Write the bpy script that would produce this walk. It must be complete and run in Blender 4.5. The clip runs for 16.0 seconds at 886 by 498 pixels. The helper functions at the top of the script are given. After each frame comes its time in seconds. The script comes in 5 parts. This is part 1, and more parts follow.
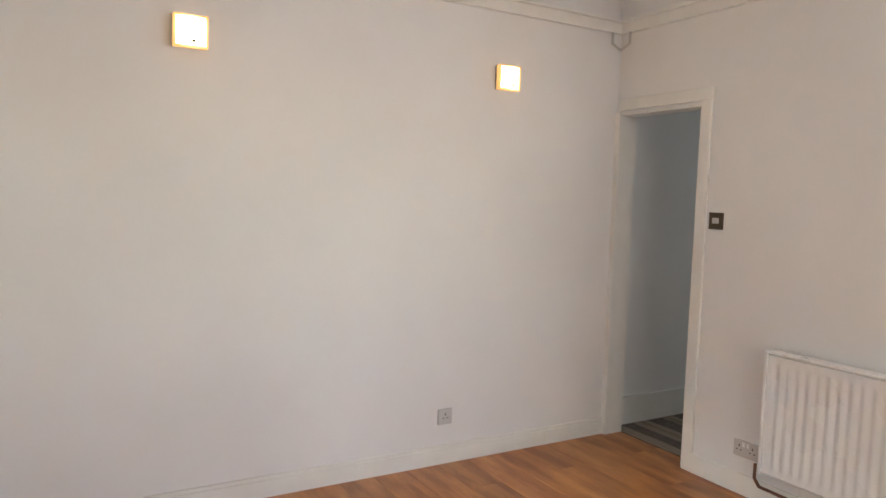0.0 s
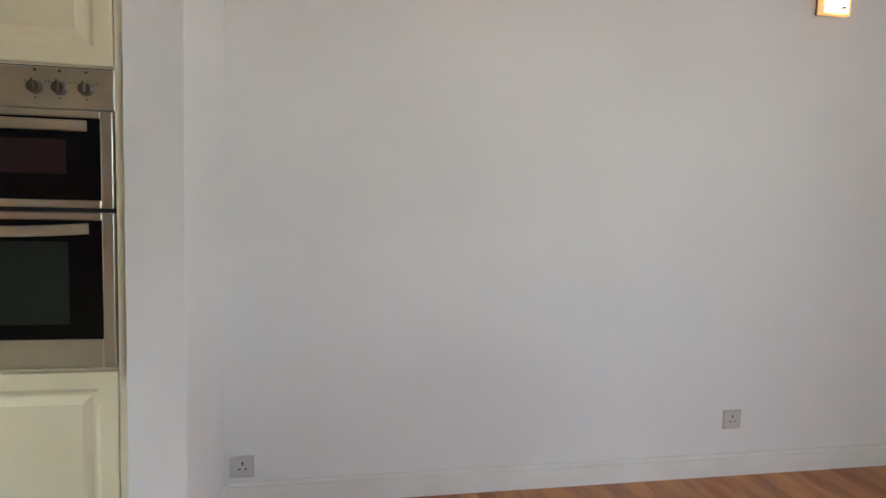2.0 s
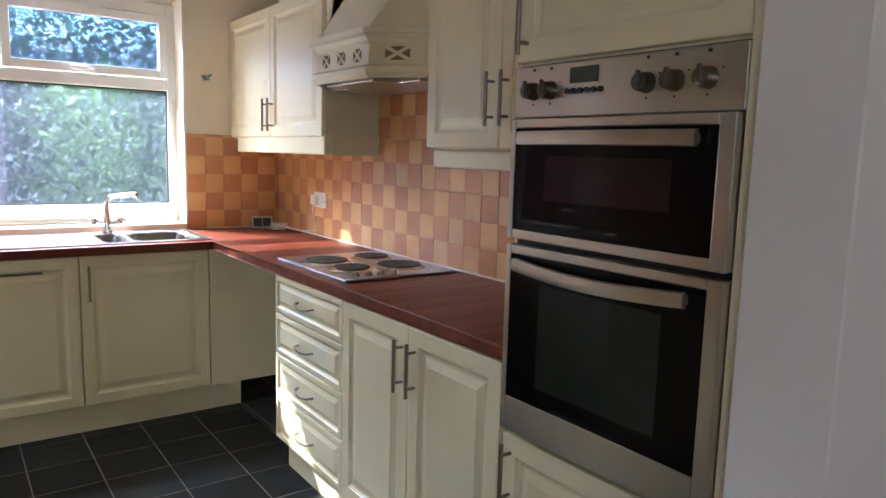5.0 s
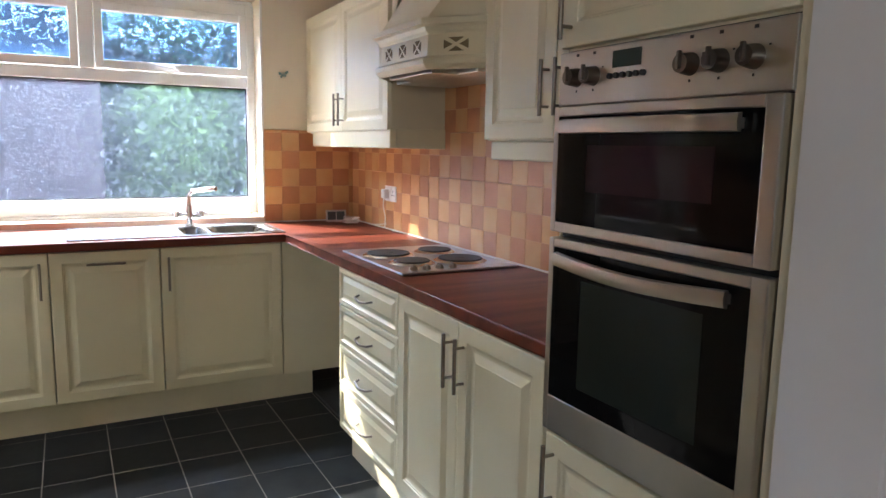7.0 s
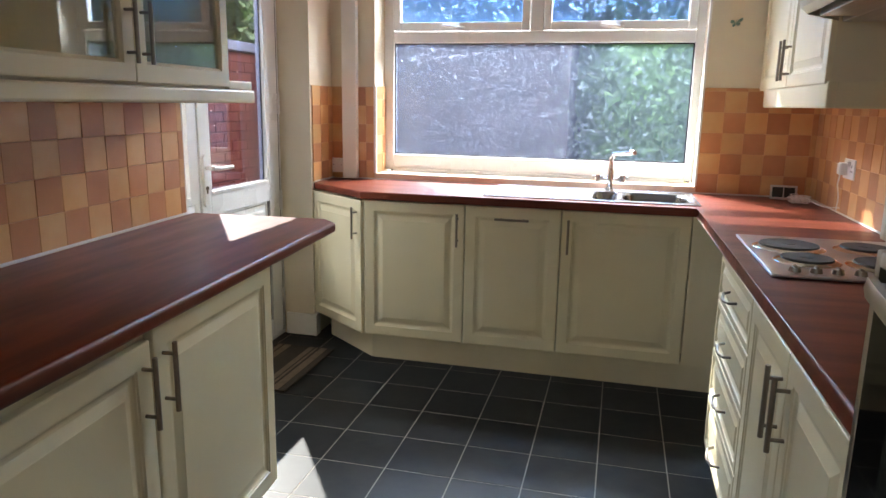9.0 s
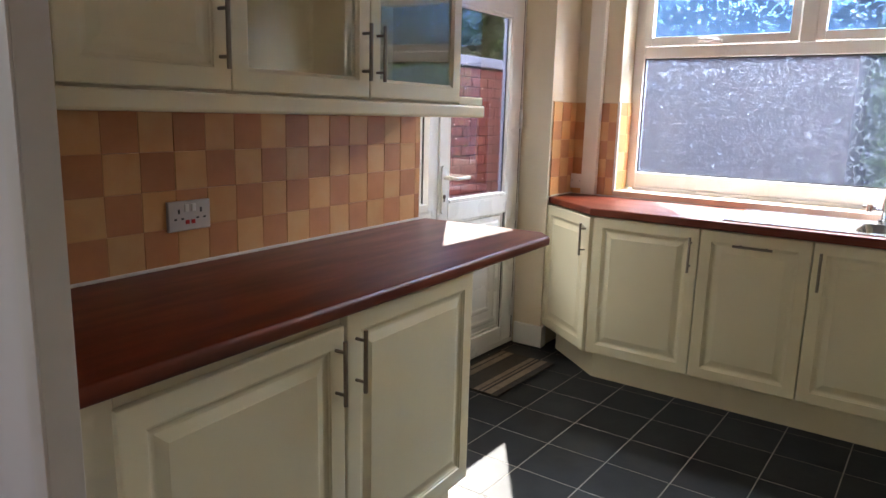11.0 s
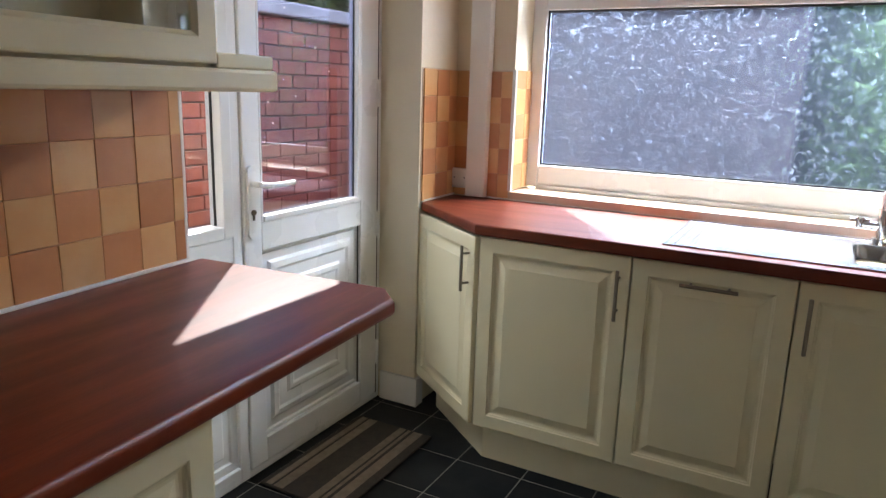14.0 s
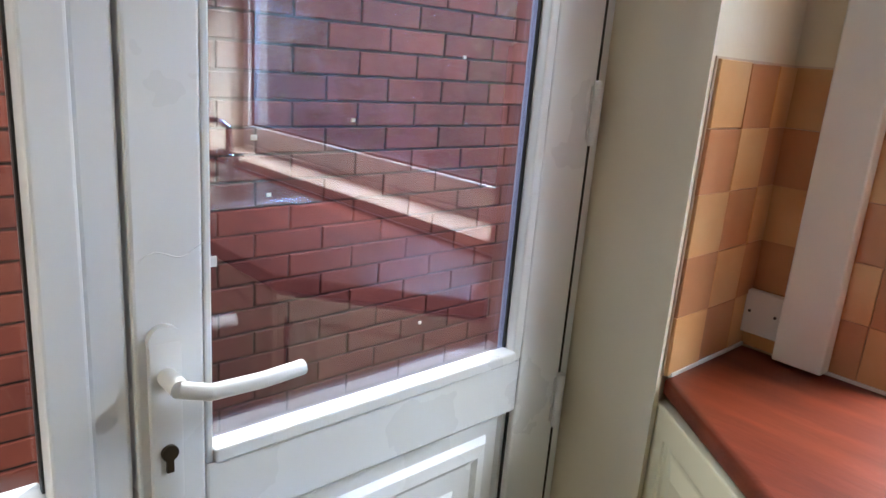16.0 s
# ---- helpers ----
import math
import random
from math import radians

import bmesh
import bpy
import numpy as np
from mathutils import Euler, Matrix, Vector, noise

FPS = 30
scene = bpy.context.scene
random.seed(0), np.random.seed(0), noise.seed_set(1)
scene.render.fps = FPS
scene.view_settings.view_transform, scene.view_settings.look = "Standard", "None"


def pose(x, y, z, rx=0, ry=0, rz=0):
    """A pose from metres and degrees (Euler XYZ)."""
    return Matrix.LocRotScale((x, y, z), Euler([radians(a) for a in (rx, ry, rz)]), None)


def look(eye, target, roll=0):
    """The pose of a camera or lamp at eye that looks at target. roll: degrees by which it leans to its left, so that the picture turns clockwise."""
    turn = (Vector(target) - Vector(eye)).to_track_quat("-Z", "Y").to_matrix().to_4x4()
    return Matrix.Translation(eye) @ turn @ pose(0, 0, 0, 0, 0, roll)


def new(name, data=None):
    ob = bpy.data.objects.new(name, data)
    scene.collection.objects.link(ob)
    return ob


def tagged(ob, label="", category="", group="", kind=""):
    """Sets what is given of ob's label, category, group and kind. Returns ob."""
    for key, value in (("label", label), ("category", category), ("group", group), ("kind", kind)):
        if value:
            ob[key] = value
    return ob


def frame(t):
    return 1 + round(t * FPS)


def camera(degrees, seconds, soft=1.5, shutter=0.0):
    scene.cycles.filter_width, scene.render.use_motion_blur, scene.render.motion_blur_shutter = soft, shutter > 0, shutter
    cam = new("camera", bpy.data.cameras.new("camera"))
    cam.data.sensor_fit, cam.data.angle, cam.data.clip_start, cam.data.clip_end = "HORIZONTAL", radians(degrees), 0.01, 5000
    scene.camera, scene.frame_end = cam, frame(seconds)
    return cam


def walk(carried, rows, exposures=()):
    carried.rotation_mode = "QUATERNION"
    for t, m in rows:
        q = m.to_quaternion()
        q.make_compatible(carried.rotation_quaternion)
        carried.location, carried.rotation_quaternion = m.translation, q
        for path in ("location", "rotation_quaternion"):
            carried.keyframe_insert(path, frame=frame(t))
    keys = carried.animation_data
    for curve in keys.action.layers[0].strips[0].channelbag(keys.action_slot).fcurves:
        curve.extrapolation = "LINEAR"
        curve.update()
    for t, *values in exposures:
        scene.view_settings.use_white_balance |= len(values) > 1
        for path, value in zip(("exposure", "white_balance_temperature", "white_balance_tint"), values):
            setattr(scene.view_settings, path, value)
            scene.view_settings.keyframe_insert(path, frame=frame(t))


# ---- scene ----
cam = camera(64.8, 16.0)
PATH = [
    (0, (2.454, 1.954, 1.473), (4.177, 0.95, 1.323), 1.8),
    (0.5, (2.416, 1.966, 1.473), (4.145, 0.989, 1.234), -0.1),
    (1, (2.419, 1.985, 1.479), (4.184, 1.079, 1.222), -0.3),
    (1.5, (2.625, 1.929, 1.473), (4.485, 1.253, 1.187), -0.7),
    (2, (2.97, 1.991, 1.321), (4.912, 1.564, 1.113), 1.9),
    (2.5, (3.221, 2.022, 1.292), (5.21, 2.114, 1.103), 2.3),
    (3, (3.505, 1.958, 1.31), (5.434, 2.443, 1.104), 0.5),
    (3.5, (3.635, 1.881, 1.332), (5.442, 2.7, 1.078), 2.0),
    (4, (3.815, 1.865, 1.349), (5.485, 2.919, 1.035), 1.9),
    (4.5, (3.96, 1.882, 1.37), (5.396, 3.236, 1.048), 0.7),
    (5, (4.082, 1.81, 1.388), (5.243, 3.416, 1.119), 1.6),
    (7.3, (4.263, 1.777, 1.377), (5.102, 3.566, 1.067), 0.8),
    (7.5, (4.334, 1.827, 1.369), (5.057, 3.662, 1.04), 0.8),
    (8, (4.519, 1.93, 1.385), (4.962, 3.852, 1.049), 1.4),
    (8.5, (4.725, 1.95, 1.368), (4.608, 3.908, 0.977), 0.9),
    (9, (4.842, 2.021, 1.366), (4.369, 3.92, 0.956), 1.0),
    (9.5, (4.937, 2.074, 1.37), (4.136, 3.861, 0.966), 0.9),
    (10, (5.004, 2.081, 1.362), (3.938, 3.73, 0.982), 0.5),
    (10.2, (5.033, 2.076, 1.377), (3.893, 3.671, 0.982), 1.8),
    (12.5, (5.029, 2.185, 1.334), (3.876, 3.778, 0.967), 1.4),
    (12.8, (4.904, 2.314, 1.339), (3.856, 3.969, 0.935), -0.0),
    (13.2, (4.775, 2.566, 1.345), (3.951, 4.323, 0.863), -1.1),
    (13.6, (4.704, 2.89, 1.359), (3.81, 4.616, 0.889), 0.0),
    (14, (4.599, 3.215, 1.373), (3.678, 4.933, 0.924), 1.8),
    (14.3, (4.503, 3.428, 1.396), (3.567, 5.15, 0.994), 2.1),
    (14.6, (4.391, 3.692, 1.405), (3.457, 5.414, 1.004), 1.7),
    (15, (4.247, 4.021, 1.422), (3.077, 5.579, 0.97), 0.9),
    (15.5, (3.967, 4.358, 1.421), (2.721, 5.846, 0.937), 3.5),
    (16, (3.703, 4.639, 1.416), (2.293, 5.957, 0.891), 4.5),
]
# Light: sky, sun from the north-west, exposure
EXPOSURES = [(0, 2.7, 6850, 6), (0.5, 2.65, 6150, 2), (1.5, 2.6, 6200, 2), (2.5, 2.3, 6150, 4), (3.0, 2.6, 6050, 5), (3.5, 2.4, 6050, 6), (4.0, 2.15, 6050, 8), (4.5, 2.0, 6050, 9), (5.0, 1.5, 6100, 9), (7.5, 1.45, 6100, 9), (9.0, 1.25, 6250, 8), (12.5, 1.3, 6400, 12), (14.0, 1.05, 6050, 8), (14.5, 0.8, 6000, 7), (15.0, 0.8, 5950, 6), (16.0, 0.8, 5900, 6)]
walk(cam, [(t, look(eye, target, roll)) for t, eye, target, roll in PATH], EXPOSURES)

SUN_EL, SUN_TRAVEL = radians(38.5), Vector((0.57, -0.82, 0)).normalized()
world = bpy.data.worlds.new("world")
scene.world = world
world.use_nodes = True
wn = world.node_tree.nodes
sky = wn.new("ShaderNodeTexSky")
sky.sky_type, sky.sun_disc = "NISHITA", False
sky.sun_elevation = SUN_EL
sky.dust_density, sky.ozone_density = 0.2, 3.0
sky.sun_rotation = math.atan2(-SUN_TRAVEL.x, -SUN_TRAVEL.y)
wn["Background"].inputs["Strength"].default_value = 0.15
world.node_tree.links.new(sky.outputs[0], wn["Background"].inputs["Color"])
sun = new("sun", bpy.data.lights.new("sun", "SUN"))
sun.data.energy, sun.data.angle, sun.data.color = 5.0, radians(0.5), (1, 0.95, 0.87)
down = Vector((SUN_TRAVEL.x * math.cos(SUN_EL), SUN_TRAVEL.y * math.cos(SUN_EL), -math.sin(SUN_EL)))
sun.matrix_world = look((0, 8, 8), Vector((0, 8, 8)) + down)


def window_light(name, eye, target, w, h, watts, color=(0.96, 0.95, 0.93)):
    """An area lamp in place of sky light from an opening, seen or assumed."""
    lamp = new(name, bpy.data.lights.new(name, "AREA"))
    lamp.data.shape, lamp.data.size, lamp.data.size_y, lamp.data.energy, lamp.data.color = "RECTANGLE", w, h, watts, color
    lamp.matrix_world = look(eye, target)
    return lamp


window_light("sky_over_the_garden", (4.35, 7.1, 2.85), (4.35, 4.6, 0.7), 2.4, 1.3, 250)
window_light("sky_over_the_yard", (2.0, 5.1, 2.75), (4.4, 4.9, 0.75), 1.6, 0.7, 30)
# fill for the dining room, at a west window that is only assumed
window_light("fill_at_unseen_dining_window", (1.35, 0.75, 1.5), (4.2, -1.3, 0.9), 1.7, 1.1, 4, (0.86, 0.94, 1.0))
# added to brighten the south-facing kitchen fronts; the front window is assumed
window_light("fill_at_unseen_front_window", (2.45, -1.22, 1.6), (4.0, 4, 1.0), 1.3, 1.1, 6, (0.95, 0.95, 1.0))
# added bluish fill for the dark hall; no glazed door is built there
window_light("fill_at_hall_end", (5.1, -4.25, 1.5), (5.2, 0, 1.2), 0.7, 1.2, 1.2, (0.75, 0.87, 1.0))


# ---- materials ----
def material(name, color, rough=0.5, metal=0.0, tones=None, scale=4.0, bump=0.0, bump_scale=60.0, vary=0.0, coat=0.0, stretch=(1, 1, 1), spec=0.5):
    """A surface: two tones mixed by soft noise, a random lightness per object, fine relief and uneven gloss."""
    m = bpy.data.materials.new(name)
    m.use_nodes = True
    nt, n = m.node_tree, m.node_tree.nodes
    b, link = n["Principled BSDF"], m.node_tree.links.new
    co = n.new("ShaderNodeTexCoord")
    mp = n.new("ShaderNodeMapping")
    mp.inputs["Scale"].default_value = stretch
    link(co.outputs["Object"], mp.inputs[0])
    big = n.new("ShaderNodeTexNoise")
    big.inputs["Scale"].default_value, big.inputs["Detail"].default_value = scale, 5
    link(mp.outputs[0], big.inputs[0])
    mix = n.new("ShaderNodeMix")
    mix.data_type = "RGBA"
    mix.inputs[6].default_value = (*color, 1)
    mix.inputs[7].default_value = (*(tones or [c * 0.93 for c in color]), 1)
    ramp = n.new("ShaderNodeMapRange")
    ramp.inputs["From Min"].default_value, ramp.inputs["From Max"].default_value = 0.35, 0.65
    link(big.outputs["Fac"], ramp.inputs[0])
    link(ramp.outputs[0], mix.inputs[0])
    out = mix.outputs[2]
    if vary:
        info = n.new("ShaderNodeObjectInfo")
        shift = n.new("ShaderNodeMath")
        shift.operation = "MULTIPLY"
        shift.inputs[1].default_value = 60
        link(info.outputs["Random"], shift.inputs[0])
        link(shift.outputs[0], mp.inputs["Location"])
        hsv = n.new("ShaderNodeHueSaturation")
        vr = n.new("ShaderNodeMapRange")
        vr.inputs["To Min"].default_value, vr.inputs["To Max"].default_value = 1 - vary, 1 + vary
        link(info.outputs["Random"], vr.inputs[0])
        link(vr.outputs[0], hsv.inputs["Value"])
        link(out, hsv.inputs["Color"])
        out = hsv.outputs[0]
    link(out, b.inputs["Base Color"])
    rr = n.new("ShaderNodeMapRange")
    rr.inputs["To Min"].default_value, rr.inputs["To Max"].default_value = rough * 0.85, min(1, rough * 1.15)
    link(big.outputs["Fac"], rr.inputs[0])
    link(rr.outputs[0], b.inputs["Roughness"])
    b.inputs["Metallic"].default_value, b.inputs["Coat Weight"].default_value = metal, coat
    b.inputs["Specular IOR Level"].default_value = spec
    if bump:
        fine = n.new("ShaderNodeTexNoise")
        fine.inputs["Scale"].default_value, fine.inputs["Detail"].default_value = bump_scale, 4
        link(mp.outputs[0], fine.inputs[0])
        bn = n.new("ShaderNodeBump")
        bn.inputs["Strength"].default_value, bn.inputs["Distance"].default_value = 1.0, bump
        link(fine.outputs["Fac"], bn.inputs["Height"])
        link(bn.outputs[0], b.inputs["Normal"])
    return m


def wood(name, light, dark, rough, grain=(1, 14, 14), scale=2.2, vary=0.0, coat=0.0):
    """Long figured grain along x, with fine streaks."""
    m = material(name, light, rough, 0, dark, scale, 0.0003, 40, vary, coat, grain)
    n, link = m.node_tree.nodes, m.node_tree.links.new
    base = next(x for x in n if x.bl_idname == "ShaderNodeMix")
    mp = next(x for x in n if x.bl_idname == "ShaderNodeMapping")
    streak = n.new("ShaderNodeTexNoise")
    streak.inputs["Scale"].default_value, streak.inputs["Detail"].default_value, streak.inputs["Distortion"].default_value = scale * 5, 8, 1.2
    link(mp.outputs[0], streak.inputs[0])
    over = n.new("ShaderNodeMix")
    over.data_type, over.blend_type = "RGBA", "MULTIPLY"
    over.inputs[0].default_value = 0.32
    cr = n.new("ShaderNodeMapRange")
    cr.inputs["From Min"].default_value, cr.inputs["From Max"].default_value = 0.3, 0.62
    cr.inputs["To Min"].default_value = 0.45
    link(streak.outputs["Fac"], cr.inputs[0])
    link(base.outputs[2], over.inputs[6])
    link(cr.outputs[0], over.inputs[7])
    for l in list(m.node_tree.links):
        if l.from_node == base and l.to_node != over:
            target = l.to_socket
            link(over.outputs[2], target)
    return m


def glowing(name, color, strength):
    m = bpy.data.materials.new(name)
    m.use_nodes = True
    b = m.node_tree.nodes["Principled BSDF"]
    b.inputs["Base Color"].default_value = (*color, 1)
    b.inputs["Emission Color"].default_value = (*color, 1)
    b.inputs["Emission Strength"].default_value = strength
    return m


def sheen(n, link, least):
    """How much a pane mirrors: little face on, more at a slant, alike on both faces."""
    lw = n.new("ShaderNodeLayerWeight")
    lw.inputs["Blend"].default_value = 0.5
    p = n.new("ShaderNodeMath")
    p.operation = "POWER"
    p.inputs[1].default_value = 4
    link(lw.outputs["Facing"], p.inputs[0])
    q = n.new("ShaderNodeMath")
    q.operation = "MULTIPLY_ADD"
    q.inputs[1].default_value, q.inputs[2].default_value = 0.6, least
    link(p.outputs[0], q.inputs[0])
    return q


def clear_glass(name, tint=(1, 1, 1), rough=0.0, clear=0.0, relief=0.0, haze=0.0, mirror=0.04):
    """A pane; clear: the part that lets light straight through; relief: the depth of a pressed pattern."""
    m = bpy.data.materials.new(name)
    m.use_nodes = True
    n, link = m.node_tree.nodes, m.node_tree.links.new
    n.remove(n["Principled BSDF"])
    out = n["Material Output"]
    if relief:
        g = n.new("ShaderNodeBsdfRefraction")
        g.inputs["IOR"].default_value = 1.25
        gl = n.new("ShaderNodeBsdfGlossy")
        gl.inputs["Roughness"].default_value = 0.12
        fr = sheen(n, link, 0.03)
        co = n.new("ShaderNodeTexCoord")
        mp = n.new("ShaderNodeMapping")
        link(co.outputs["Object"], mp.inputs[0])
        strokes = n.new("ShaderNodeTexNoise")
        strokes.inputs["Scale"].default_value, strokes.inputs["Detail"].default_value, strokes.inputs["Distortion"].default_value = 22, 1.0, 1.6
        link(mp.outputs[0], strokes.inputs[0])
        off = n.new("ShaderNodeMath")
        off.operation = "SUBTRACT"
        off.inputs[1].default_value = 0.5
        link(strokes.outputs["Fac"], off.inputs[0])
        ridge = n.new("ShaderNodeMath")
        ridge.operation = "ABSOLUTE"
        link(off.outputs[0], ridge.inputs[0])
        cr = n.new("ShaderNodeMapRange")
        cr.inputs["From Max"].default_value = 0.022
        cr.inputs["To Min"].default_value, cr.inputs["To Max"].default_value = 1.0, 0.0
        cr.interpolation_type = "SMOOTHSTEP"
        link(ridge.outputs[0], cr.inputs[0])
        breaks = n.new("ShaderNodeTexNoise")
        breaks.inputs["Scale"].default_value = 34
        link(mp.outputs[0], breaks.inputs[0])
        cut = n.new("ShaderNodeMapRange")
        cut.inputs["From Min"].default_value, cut.inputs["From Max"].default_value = 0.46, 0.60
        link(breaks.outputs["Fac"], cut.inputs[0])
        stroke = n.new("ShaderNodeMath")
        stroke.operation = "MULTIPLY"
        link(cr.outputs[0], stroke.inputs[0])
        link(cut.outputs[0], stroke.inputs[1])
        soft = n.new("ShaderNodeTexNoise")
        soft.inputs["Scale"].default_value = 45
        link(mp.outputs[0], soft.inputs[0])
        tot = n.new("ShaderNodeMath")
        tot.operation = "MULTIPLY_ADD"
        tot.inputs[1].default_value = 0.12
        link(soft.outputs["Fac"], tot.inputs[0])
        link(stroke.outputs[0], tot.inputs[2])
        bn = n.new("ShaderNodeBump")
        bn.inputs["Distance"].default_value = relief
        link(tot.outputs[0], bn.inputs["Height"])
        for s in (g, gl):
            link(bn.outputs[0], s.inputs["Normal"])
        mixg = n.new("ShaderNodeMixShader")
        link(fr.outputs[0], mixg.inputs[0])
        link(g.outputs[0], mixg.inputs[1])
        link(gl.outputs[0], mixg.inputs[2])
        last = mixg.outputs[0]
        g.inputs["Color"].default_value = (*tint, 1)
        g.inputs["Roughness"].default_value = rough
    else:
        gl = n.new("ShaderNodeBsdfGlossy")
        gl.inputs["Roughness"].default_value = rough
        fr = sheen(n, link, mirror)
        tr = n.new("ShaderNodeBsdfTransparent")
        tr.inputs[0].default_value = (*tint, 1)
        mixg = n.new("ShaderNodeMixShader")
        link(fr.outputs[0], mixg.inputs[0])
        link(tr.outputs[0], mixg.inputs[1])
        link(gl.outputs[0], mixg.inputs[2])
        last = mixg.outputs[0]
    if haze:
        tl = n.new("ShaderNodeBsdfTranslucent")
        tl.inputs[0].default_value = (0.62, 0.74, 1.0, 1)
        mixh = n.new("ShaderNodeMixShader")
        mixh.inputs[0].default_value = haze
        if relief:
            etch = n.new("ShaderNodeMath")
            etch.operation = "MULTIPLY_ADD"
            etch.inputs[1].default_value, etch.inputs[2].default_value = 0.16, haze
            link(stroke.outputs[0], etch.inputs[0])
            link(etch.outputs[0], mixh.inputs[0])
        link(last, mixh.inputs[1])
        link(tl.outputs[0], mixh.inputs[2])
        last = mixh.outputs[0]
    if clear:
        tr = n.new("ShaderNodeBsdfTransparent")
        mixc = n.new("ShaderNodeMixShader")
        mixc.inputs[0].default_value = clear
        link(last, mixc.inputs[1])
        link(tr.outputs[0], mixc.inputs[2])
        last = mixc.outputs[0]
    link(last, out.inputs[0])
    return m


WHITE_WALL = material("white_emulsion", (0.78, 0.76, 0.74), 0.8, 0, (0.74, 0.72, 0.70), 1.5, 0.0006, 35)
CREAM_WALL = material("cream_emulsion", (0.76, 0.68, 0.52), 0.8, 0, (0.72, 0.63, 0.47), 2, 0.0006, 40)
CEILING_WHITE = material("ceiling_white", (0.8, 0.78, 0.75), 0.9)
GLOSS_WHITE = material("white_gloss_paint", (0.78, 0.76, 0.72), 0.32, 0, (0.74, 0.72, 0.67), 6, 0.0002, 30)
UPVC = material("white_upvc", (0.80, 0.80, 0.79), 0.28, 0, (0.76, 0.76, 0.75), 3)
CREAM_DOOR = material("cream_foil_door", (0.77, 0.70, 0.49), 0.38, 0, (0.74, 0.67, 0.46), 3, 0.0001, 90)
CREAM_CARCASS = material("cream_board", (0.74, 0.67, 0.48), 0.45)
CHERRY_TOP = wood("cherry_laminate", (0.170, 0.027, 0.008), (0.085, 0.012, 0.004), 0.40, (9, 1.2, 9), 2.0)
CHERRY_TOP_X = wood("cherry_laminate_lengthwise", (0.19, 0.036, 0.013), (0.11, 0.017, 0.006), 0.40, (1.2, 9, 9), 2.0)
for _top in (CHERRY_TOP, CHERRY_TOP_X):
    _top.node_tree.nodes["Principled BSDF"].inputs["Specular IOR Level"].default_value = 0.36
STEEL = material("brushed_steel", (0.55, 0.51, 0.45), 0.32, 1.0, (0.48, 0.45, 0.40), 5, 0.00008, 60, 0, 0, (30, 1, 1))
HANDLE_STEEL = material("satin_steel_handle", (0.27, 0.235, 0.19), 0.33, 1.0)
HOB_STEEL = material("hob_steel", (0.60, 0.61, 0.64), 0.30, 1.0, (0.52, 0.53, 0.56), 12)
KNOB_STEEL = material("dark_steel_knob", (0.17, 0.15, 0.13), 0.35, 1.0)
CHROME = material("chrome", (0.8, 0.8, 0.8), 0.08, 1.0)
SINK_STEEL = material("sink_steel", (0.36, 0.37, 0.39), 0.25, 1.0, None, 30)
BLACK_GLASS = material("black_oven_glass", (0.006, 0.005, 0.005), 0.04, 0, (0.005, 0.005, 0.005), 3, spec=0.1)
OVEN_WINDOW = material("oven_window_glass", (0.022, 0.026, 0.022), 0.04, 0, (0.018, 0.022, 0.018), 3, spec=0.12)
OVEN_WINDOW_TOP = material("upper_oven_window_glass", (0.030, 0.016, 0.018), 0.04, 0, (0.024, 0.013, 0.015), 3, spec=0.12)
BLACK_IRON = material("black_hotplate", (0.02, 0.02, 0.02), 0.6, 0, (0.035, 0.032, 0.03), 12, 0.0003, 80)
BLACK = material("black_plastic", (0.02, 0.02, 0.02), 0.45)
# cream board behind the hood lattice, with its shade painted in as olive brown
SHADED_BOARD = material("shaded_cream_behind_lattice", (0.20, 0.155, 0.075), 0.6)
# near black that stands in for shade inside gaps
GAP_SHADE = material("gap_shade_black", (0.03, 0.03, 0.032), 0.9)
PLASTIC = material("white_plastic", (0.8, 0.79, 0.77), 0.3)
GREY_PLASTIC = material("pale_grey_socket", (0.55, 0.52, 0.5), 0.4)
DARK_BRONZE = material("dark_bronze_plate", (0.10, 0.075, 0.05), 0.35, 0.8)
TILE_LIGHT = material("light_terracotta_tile", (0.63, 0.37, 0.165), 0.30, 0, (0.60, 0.31, 0.12), 9, 0.0006, 14, 0.10)
TILE_DARK = material("dark_terracotta_tile", (0.50, 0.225, 0.095), 0.30, 0, (0.44, 0.185, 0.075), 9, 0.0006, 14, 0.10)
SILL_TILE = material("pale_sill_tile", (0.62, 0.49, 0.37), 0.3, 0, (0.54, 0.41, 0.30), 8, 0.0005, 20)
GROUT = material("pale_grout", (0.66, 0.52, 0.38), 0.9, 0, (0.6, 0.46, 0.33), 20)
SEALANT = material("white_sealant", (0.78, 0.76, 0.72), 0.45)
SLATE = material("charcoal_slate_vinyl", (0.006, 0.008, 0.010), 0.42, 0, (0.016, 0.018, 0.019), 7, 0.0006, 22, 0.35, spec=0.13)
FLOOR_GROUT = material("grey_floor_joint", (0.26, 0.235, 0.20), 0.7)
LAMINATE = wood("oak_laminate", (0.55, 0.235, 0.07), (0.28, 0.088, 0.022), 0.34, (1.2, 6, 6), 1.7, 0.10)
MAT_DARK = material("dark_mat_pile", (0.035, 0.028, 0.022), 0.95, 0, (0.05, 0.04, 0.03), 40, 0.001, 200)
MAT_LIGHT = material("beige_mat_stripe", (0.22, 0.17, 0.12), 0.95, 0, (0.17, 0.13, 0.09), 40, 0.001, 200)
CARPET_GREY = material("striped_carpet_grey", (0.26, 0.21, 0.17), 0.95, 0, None, 40, 0.001, 200)
CARPET_BROWN = material("striped_carpet_brown", (0.13, 0.10, 0.08), 0.95, 0, (0.07, 0.055, 0.04), 40, 0.001, 200)
